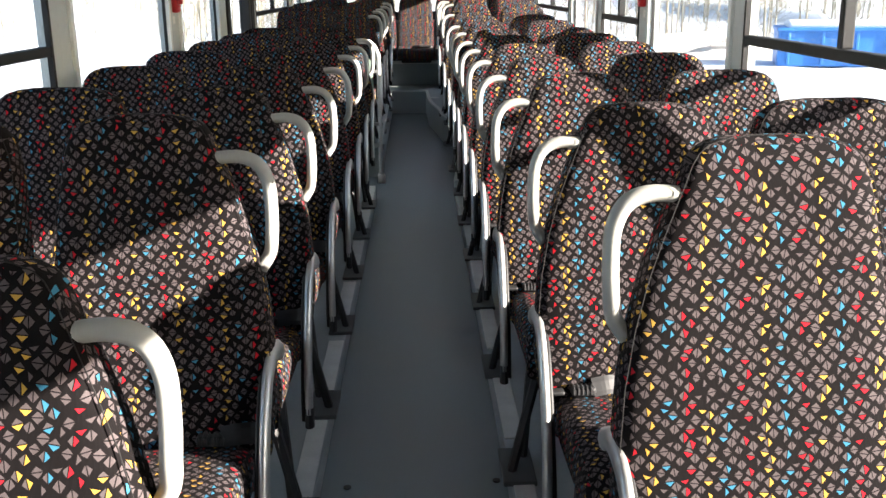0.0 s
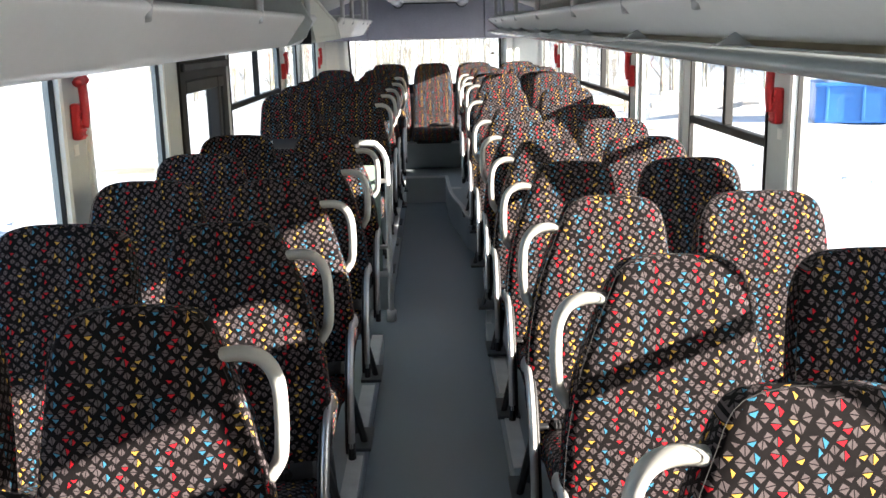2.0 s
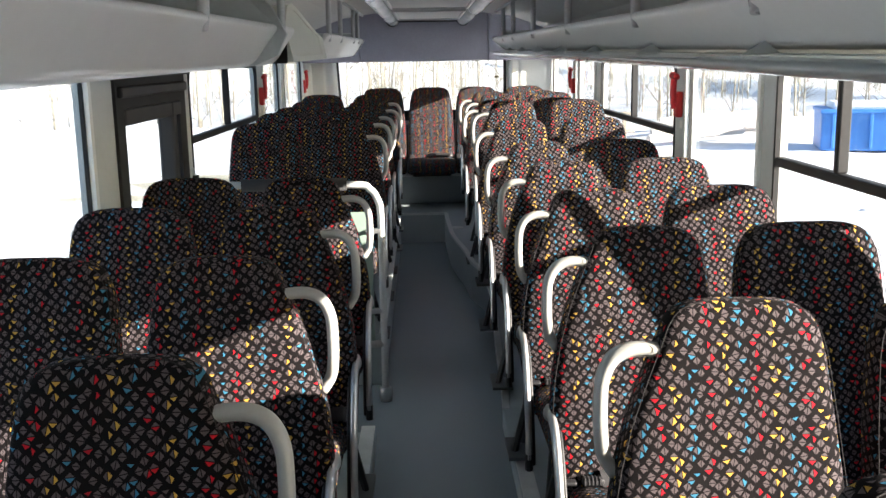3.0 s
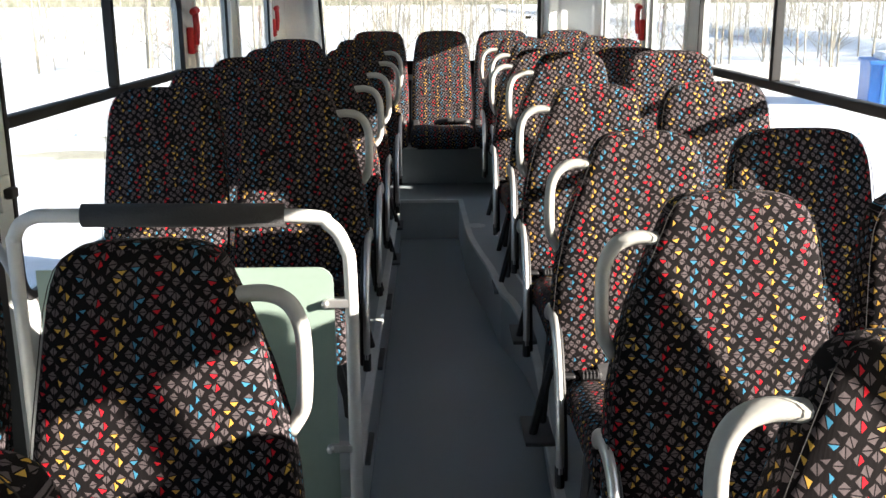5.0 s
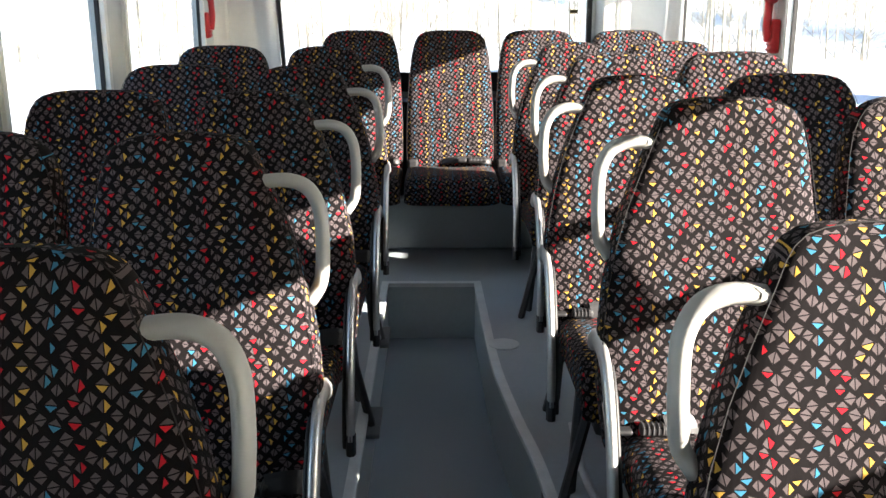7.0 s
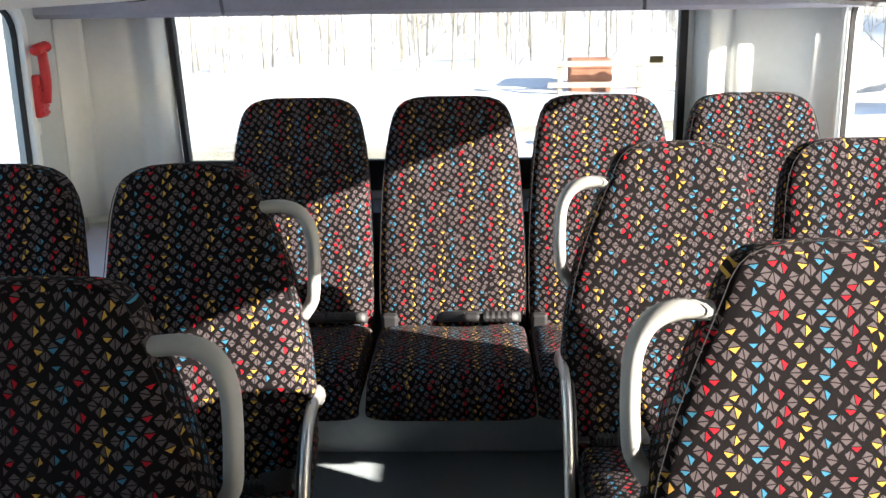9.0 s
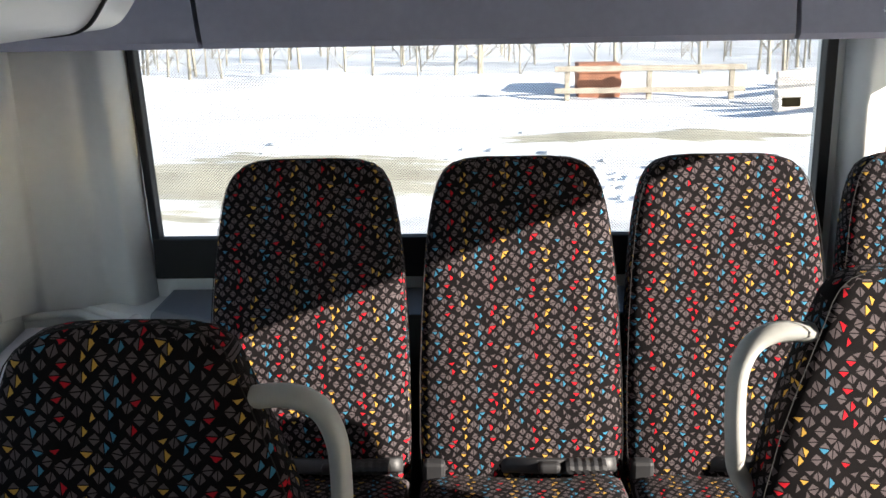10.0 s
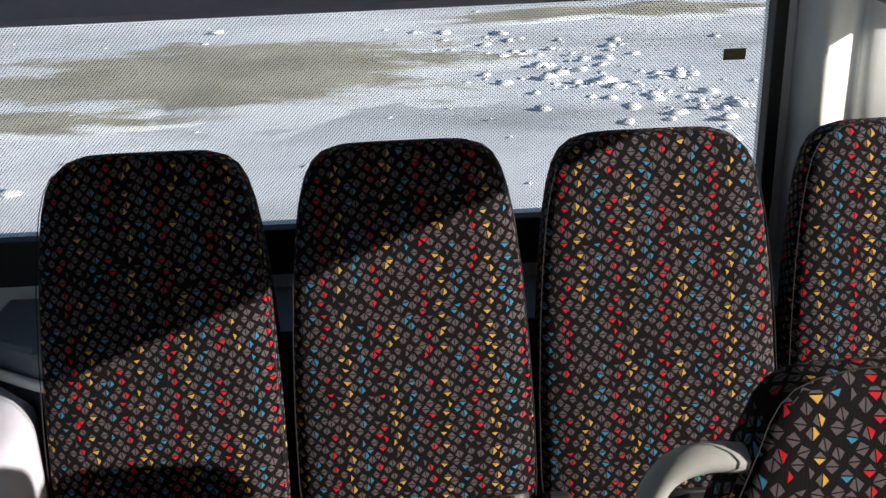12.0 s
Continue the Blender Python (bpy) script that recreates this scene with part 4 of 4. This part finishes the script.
# ---- plastic cover at the rear ----
cv = thing("rear_cover_box", "lilac grey plastic cover box beside the rear seats", "cover box", at=(-0.89, 10.0, PLAT))
body = soften(plan_slab([(-0.228, -0.32), (0.255, -0.32), (0.262, 0.0), (0.225, 0.108), (0.09, 0.183), (-0.05, 0.264), (-0.12, 0.295), (-0.228, 0.275)], 0.0, 0.61), 0.045, 5, 0.3)
for v in body.verts:
    if v.co.z > 0.5 and v.co.y > -0.1:
        v.co.z += 0.11 * (v.co.y + 0.1)
part("box_body", body, M_BOX, cv)
for f in cv.children[0].data.polygons:
    f.use_smooth = abs(f.normal.z) < 0.999
gr = thing("cover_rail", "light grey tube grab rail on the plastic cover", "grab rail", at=(-0.89, 10.0, PLAT + 0.61))
part("tube", tube([(0.09, -0.28, 0.0), (0.09, -0.275, 0.04), (0.09, -0.25, 0.066), (0.092, -0.1, 0.080), (0.096, 0.085, 0.102), (0.105, 0.118, 0.092), (0.112, 0.125, 0.02)], 0.0115, 0.0115, 10, 6), M_TUBE, gr, "", True)
part("flange", bx((0.095, 0.105, 0.018), (0.155, 0.145, 0.030), 0.004), M_TUBE, gr)
part("flange", bx((0.065, -0.30, 0.0), (0.115, -0.26, 0.008), 0.003), M_TUBE, gr)
rm = part("corner_rim", tube([(-1.116, 10.284, 0.912), (-1.01, 10.302, 0.914), (-0.94, 10.268, 0.910), (-0.80, 10.188, 0.900), (-0.66, 10.114, 0.892), (-0.60, 10.10, 0.888)], 0.008, 0.012, 8, 5, (0, 0, 1)), M_WALL, None, smooth=True)
tagged(rm, "light grey moulded rim along the corner panel", "trim", kind="structure")

# floor details on the raised platform
dc = part("floor_disc", tube([(0.185, 8.70, PLAT), (0.185, 8.70, PLAT + 0.006)], 0.055, 0.055, 24, 0), M_TRIM)
tagged(dc, "round grey inspection cover in the platform", "floor cover")
ws = part("arch_trim", tube([(0.34, 8.05, PLAT + 0.003), (0.33, 7.75, PLAT + 0.003), (0.37, 7.45, PLAT + 0.003), (0.46, 7.34, PLAT + 0.003), (0.62, 7.32, PLAT + 0.003)], 0.012, 0.005, 6, 5, (0, 0, 1)), M_TRIM, None, smooth=True)
tagged(ws, "grey trim strip round the wheel arch cover", "trim", kind="structure")
for x, y in ((-0.19, 1.16), (0.235, 1.18)):
    sc = part("floor_screw", tube([(x, y, 0.0), (x, y, 0.004)], 0.011, 0.011, 10, 0), M_BLACK)
    tagged(sc, "dark screw cap in the vinyl floor", "screw", "floor screws")

# ---- outside ----
GZ = -0.95


def ground_z(x, y):
    z = GZ + 0.05 * noise.noise((x * 0.3, y * 0.3, 0)) + 0.05 * noise.noise((x * 1.1, y * 1.7, 3)) + 0.03 * noise.noise((x * 3.1, y * 3.7, 5))
    bank = 0.5 * math.exp(-((y - 34.0 - 1.2 * noise.noise((x * 0.15, 0, 2))) / 1.7) ** 2) * (0.75 + 0.6 * noise.noise((x * 0.35, y * 0.3, 9)))
    side = 0.9 * math.exp(-((abs(x) - 21.0) / 1.8) ** 2) * (0.7 + 0.6 * noise.noise((x * 0.3, y * 0.35, 4)))
    return z + max(bank, 0) + max(side, 0)


def spread(a, b, step, far, n):
    mid = list(np.arange(a, b + step / 2, step))
    k = np.linspace(0, 1, n + 1)[1:] ** 2.5
    return [a - far * v for v in k[::-1]] + mid + [b + far * v for v in k]


bm = bmesh.new()
xs, ys = spread(-24, 24, 0.6, 1200, 16), spread(-6, 40, 0.45, 1200, 16)
grid = [[bm.verts.new((x, y, ground_z(x, y))) for y in ys] for x in xs]
for a, b in zip(grid, grid[1:]):
    for j in range(len(ys) - 1):
        bm.faces.new((a[j], b[j], b[j + 1], a[j + 1]))
ground = part("ground", bm, M_SNOW, None, smooth=True)
tagged(ground, "bright trampled snow on the yard", "snow", kind="structure")


def mud(cx, cy, rx, ry, seed, label):
    """Thawed patch lying on the snow, with a ragged rim."""
    b = bmesh.new()
    rim = b.verts.layers.float.new("rim")
    rings = []
    for r in (0.0, 0.3, 0.55, 0.78, 0.9, 1.0):
        row = []
        for k in range(48):
            t = 2 * math.pi * k / 48
            rag = 1 + (0.55 * noise.noise((math.cos(t) * 2.2 + seed, math.sin(t) * 2.2, seed)) + 0.25 * noise.noise((math.cos(t) * 7 + seed, math.sin(t) * 7, 1))) * r
            x, y = cx + rx * r * rag * math.cos(t), cy + ry * r * rag * math.sin(t)
            v = b.verts.new((x, y, ground_z(x, y) + 0.05 - 0.06 * r ** 4))
            v[rim] = r
            row.append(v)
        rings.append(row)
    for p, q in zip(rings, rings[1:]):
        for k in range(48):
            b.faces.new((p[k], p[(k + 1) % 48], q[(k + 1) % 48], q[k]))
    bmesh.ops.remove_doubles(b, verts=b.verts[:], dist=0.0005)
    m_ = part("mud_patch", b, M_MUD, None, smooth=True)
    return tagged(m_, label, "mud", kind="structure")


mud(-2.9, 21.6, 4.3, 2.9, 1.0, "wet sandy patch thawed out of the snow")
mud(-5.2, 19.2, 3.0, 0.75, 4.0, "narrow thawed sandy track in the snow")
mud(3.4, 25.0, 4.0, 0.95, 8.0, "grey thawed streak in the snow")

rnd = random.Random(11)
cb = bmesh.new()
DIRS = [Vector((math.cos(a) * math.cos(b), math.sin(a) * math.cos(b), math.sin(b))) for b in (-0.3, 0.5) for a in [2 * math.pi * (k + (0.5 if b > 0 else 0)) / 6 for k in range(6)]]
for k in range(420):
    if k < 260:
        f = rnd.random()
        x = 0.6 + 3.4 * f + rnd.gauss(0, 0.28 + 0.5 * (1 - f))
        y = 23.6 - 6.5 * f + rnd.gauss(0, 0.35)
    else:
        x, y = rnd.uniform(-8, 9), rnd.uniform(12.5, 27)
    r = 0.015 + 0.06 * rnd.random() ** 3
    c = Vector((x, y, ground_z(x, y) + r * 0.15))
    vs = [cb.verts.new(c + Vector((d.x * 1.7, d.y * 1.7, d.z * 0.7)) * r * rnd.uniform(0.7, 1.35)) for d in DIRS]
    top = cb.verts.new(c + Vector((0, 0, r * 0.55)))
    for i in range(6):
        j = (i + 1) % 6
        cb.faces.new((vs[i], vs[j], vs[6 + i]))
        cb.faces.new((vs[j], vs[6 + j], vs[6 + i]))
        cb.faces.new((vs[6 + i], vs[6 + j], top))
clods = part("snow_clods", cb, M_SNOW, None, smooth=True)
tagged(clods, "broken clods of icy snow on the yard", "snow", kind="stuff")

# blue open container with a ribbed side
ct = thing("skip_container", "large blue steel skip container standing in snow", "container", at=(13.1, 25.9, GZ))
ct.scale = (0.82, 0.82, 0.82)
ct.rotation_euler = (0, 0, radians(-16))
part("tub", bx((-3.6, -1.1, 0.02), (3.6, 1.1, 1.25), 0.06), M_BLUE, ct)
for k in range(7):
    part("rib", bx((-3.3 + k * 1.08, -1.17, 0.1), (-3.2 + k * 1.08, -1.09, 1.2), 0.02), M_BLUE, ct)
part("top_rim", bx((-3.65, -1.2, 1.18), (3.65, 1.2, 1.3), 0.03), M_BLUE, ct)
part("snow_load", bx((-3.3, -0.9, 1.25), (3.3, 0.9, 1.5), 0.12, 3), M_SNOW, ct)

# logs and poles half under snow
for k in range(7):
    lg = part("log", tube([(0, 0, 0), (1.6, 0, 0.1), (3.0, 0, 0.15)], 0.13 - 0.008 * k, None, 8, 2), M_LOG)
    lg.matrix_world = pose(6.0 + 0.25 * k, 27.5 + 0.8 * k, GZ + 0.25 + 0.12 * (k % 3), 0, 0, 18 - 13 * (k % 4))
    tagged(lg, "snowy weathered log lying in the yard", "log", "logs in the yard")

# low timber rail and a brown crate behind the bus
fn = thing("timber_rail", "low weathered timber rail in front of the trees", "rail", at=(4.15, 31.0, GZ + 0.06))
for x in (-1.9, 0.0, 1.9):
    part("post", bx((x - 0.06, -0.06, -0.6), (x + 0.06, 0.06, 0.75), 0.01), M_WOOD, fn)
for z in (0.12, 0.62):
    part("rail", bx((-2.2, -0.1, z), (2.2, -0.065, z + 0.13), 0.01), M_WOOD, fn)
cr = thing("board_crate", "red brown board crate beyond the timber rail", "crate", at=(3.05, 31.8, GZ + 0.40))
part("crate_body", bx((-0.5, -0.4, -0.5), (0.5, 0.4, 0.42), 0.03), M_BRICK, cr)
for z in (-0.1, 0.2):
    part("slat", bx((-0.52, -0.43, z), (0.52, -0.4, z + 0.18), 0.01), M_BRICK, cr)


def trunk_into(b, p, h, r, rnd, sides=5):
    lx, ly = rnd.uniform(-0.16, 0.16) * h, rnd.uniform(-0.12, 0.12) * h
    pts = [Vector((p[0] + lx * f * f, p[1] + ly * f * f, p[2] + h * f)) for f in (0, 0.35, 0.7, 1)]
    rings = []
    for q, f in zip(pts, (1, 0.8, 0.5, 0.15)):
        rings.append([b.verts.new(q + Vector((math.cos(6.283 * k / sides) * r * f, math.sin(6.283 * k / sides) * r * f, 0))) for k in range(sides)])
    for u, v in zip(rings, rings[1:]):
        for k in range(sides):
            b.faces.new((u[k], u[(k + 1) % sides], v[(k + 1) % sides], v[k]))
    return pts


def twig_into(b, p, q, r):
    d = (q - p).normalized()
    u = d.orthogonal().normalized()
    w = d.cross(u)
    base = [b.verts.new(p + (u * math.cos(2.094 * k) + w * math.sin(2.094 * k)) * r) for k in range(3)]
    tip = b.verts.new(q)
    for k in range(3):
        b.faces.new((base[k], base[(k + 1) % 3], tip))


def branches_into(b, pts, h, rnd, count):
    for _ in range(count):
        f = rnd.uniform(0.03, 0.95)
        p = pts[0].lerp(pts[-1], f)
        a, ln = rnd.uniform(0, 6.283), rnd.uniform(0.08, 0.22) * h * (1.15 - f)
        q = p + Vector((math.cos(a) * ln, math.sin(a) * ln, ln * rnd.uniform(0.5, 1.4)))
        twig_into(b, p, q, 0.018)
        for _k in range(2):
            m_ = p.lerp(q, rnd.uniform(0.35, 0.8))
            twig_into(b, m_, m_ + Vector((rnd.uniform(-0.5, 0.5), rnd.uniform(-0.5, 0.5), rnd.uniform(0.1, 0.6))), 0.009)


def bare_tree(h, seed):
    r_ = random.Random(seed)
    t = thing("bare_tree", "thin bare winter tree standing in snow", "tree", "bare trees at the yard edge")
    b = bmesh.new()
    pts = trunk_into(b, (0, 0, 0), h, 0.028 + 0.003 * h, r_, 7)
    part("trunk", b, M_BARK, t)
    b = bmesh.new()
    branches_into(b, pts, h, r_, 26)
    part("branches", b, M_BARK, t)
    return t


rnd = random.Random(5)
kinds = [bare_tree(7 + k * 0.9, k) for k in range(5)]
for k, t in enumerate(kinds):
    t.location = (-9 + 4.3 * k, 34.6 + 0.7 * (k % 3), ground_z(-9 + 4.3 * k, 35) - 0.1)
for k in range(45):
    if k < 25:
        x, y = rnd.uniform(-26, 30), rnd.uniform(34.5, 40)
    elif k < 35:
        x, y = rnd.uniform(-30, -24), rnd.uniform(-8, 40)
    else:
        x, y = rnd.uniform(25, 31), rnd.uniform(0, 42)
    copy_thing(kinds[k % 5], pose(x, y, ground_z(x, y) - 0.1, 0, 0, rnd.uniform(0, 360)))
wb = bmesh.new()
for k in range(1400):
    side = rnd.random()
    if side < 0.55:
        x, y = rnd.uniform(-60, 70), 36 + 48 * rnd.random() ** 1.3
    elif side < 0.77:
        x, y = -28 - 35 * rnd.random() ** 1.3, rnd.uniform(-25, 60)
    else:
        x, y = 30 + 35 * rnd.random() ** 1.3, rnd.uniform(-20, 70)
    h = rnd.uniform(5, 12)
    pts = trunk_into(wb, (x, y, GZ - 0.2), h, rnd.uniform(0.018, 0.046), rnd, 4)
    branches_into(wb, pts, h, rnd, 24)
woods = part("far_woods", wb, M_BARK)
tagged(woods, "dense bare winter woods round the yard", "woods", kind="stuff")
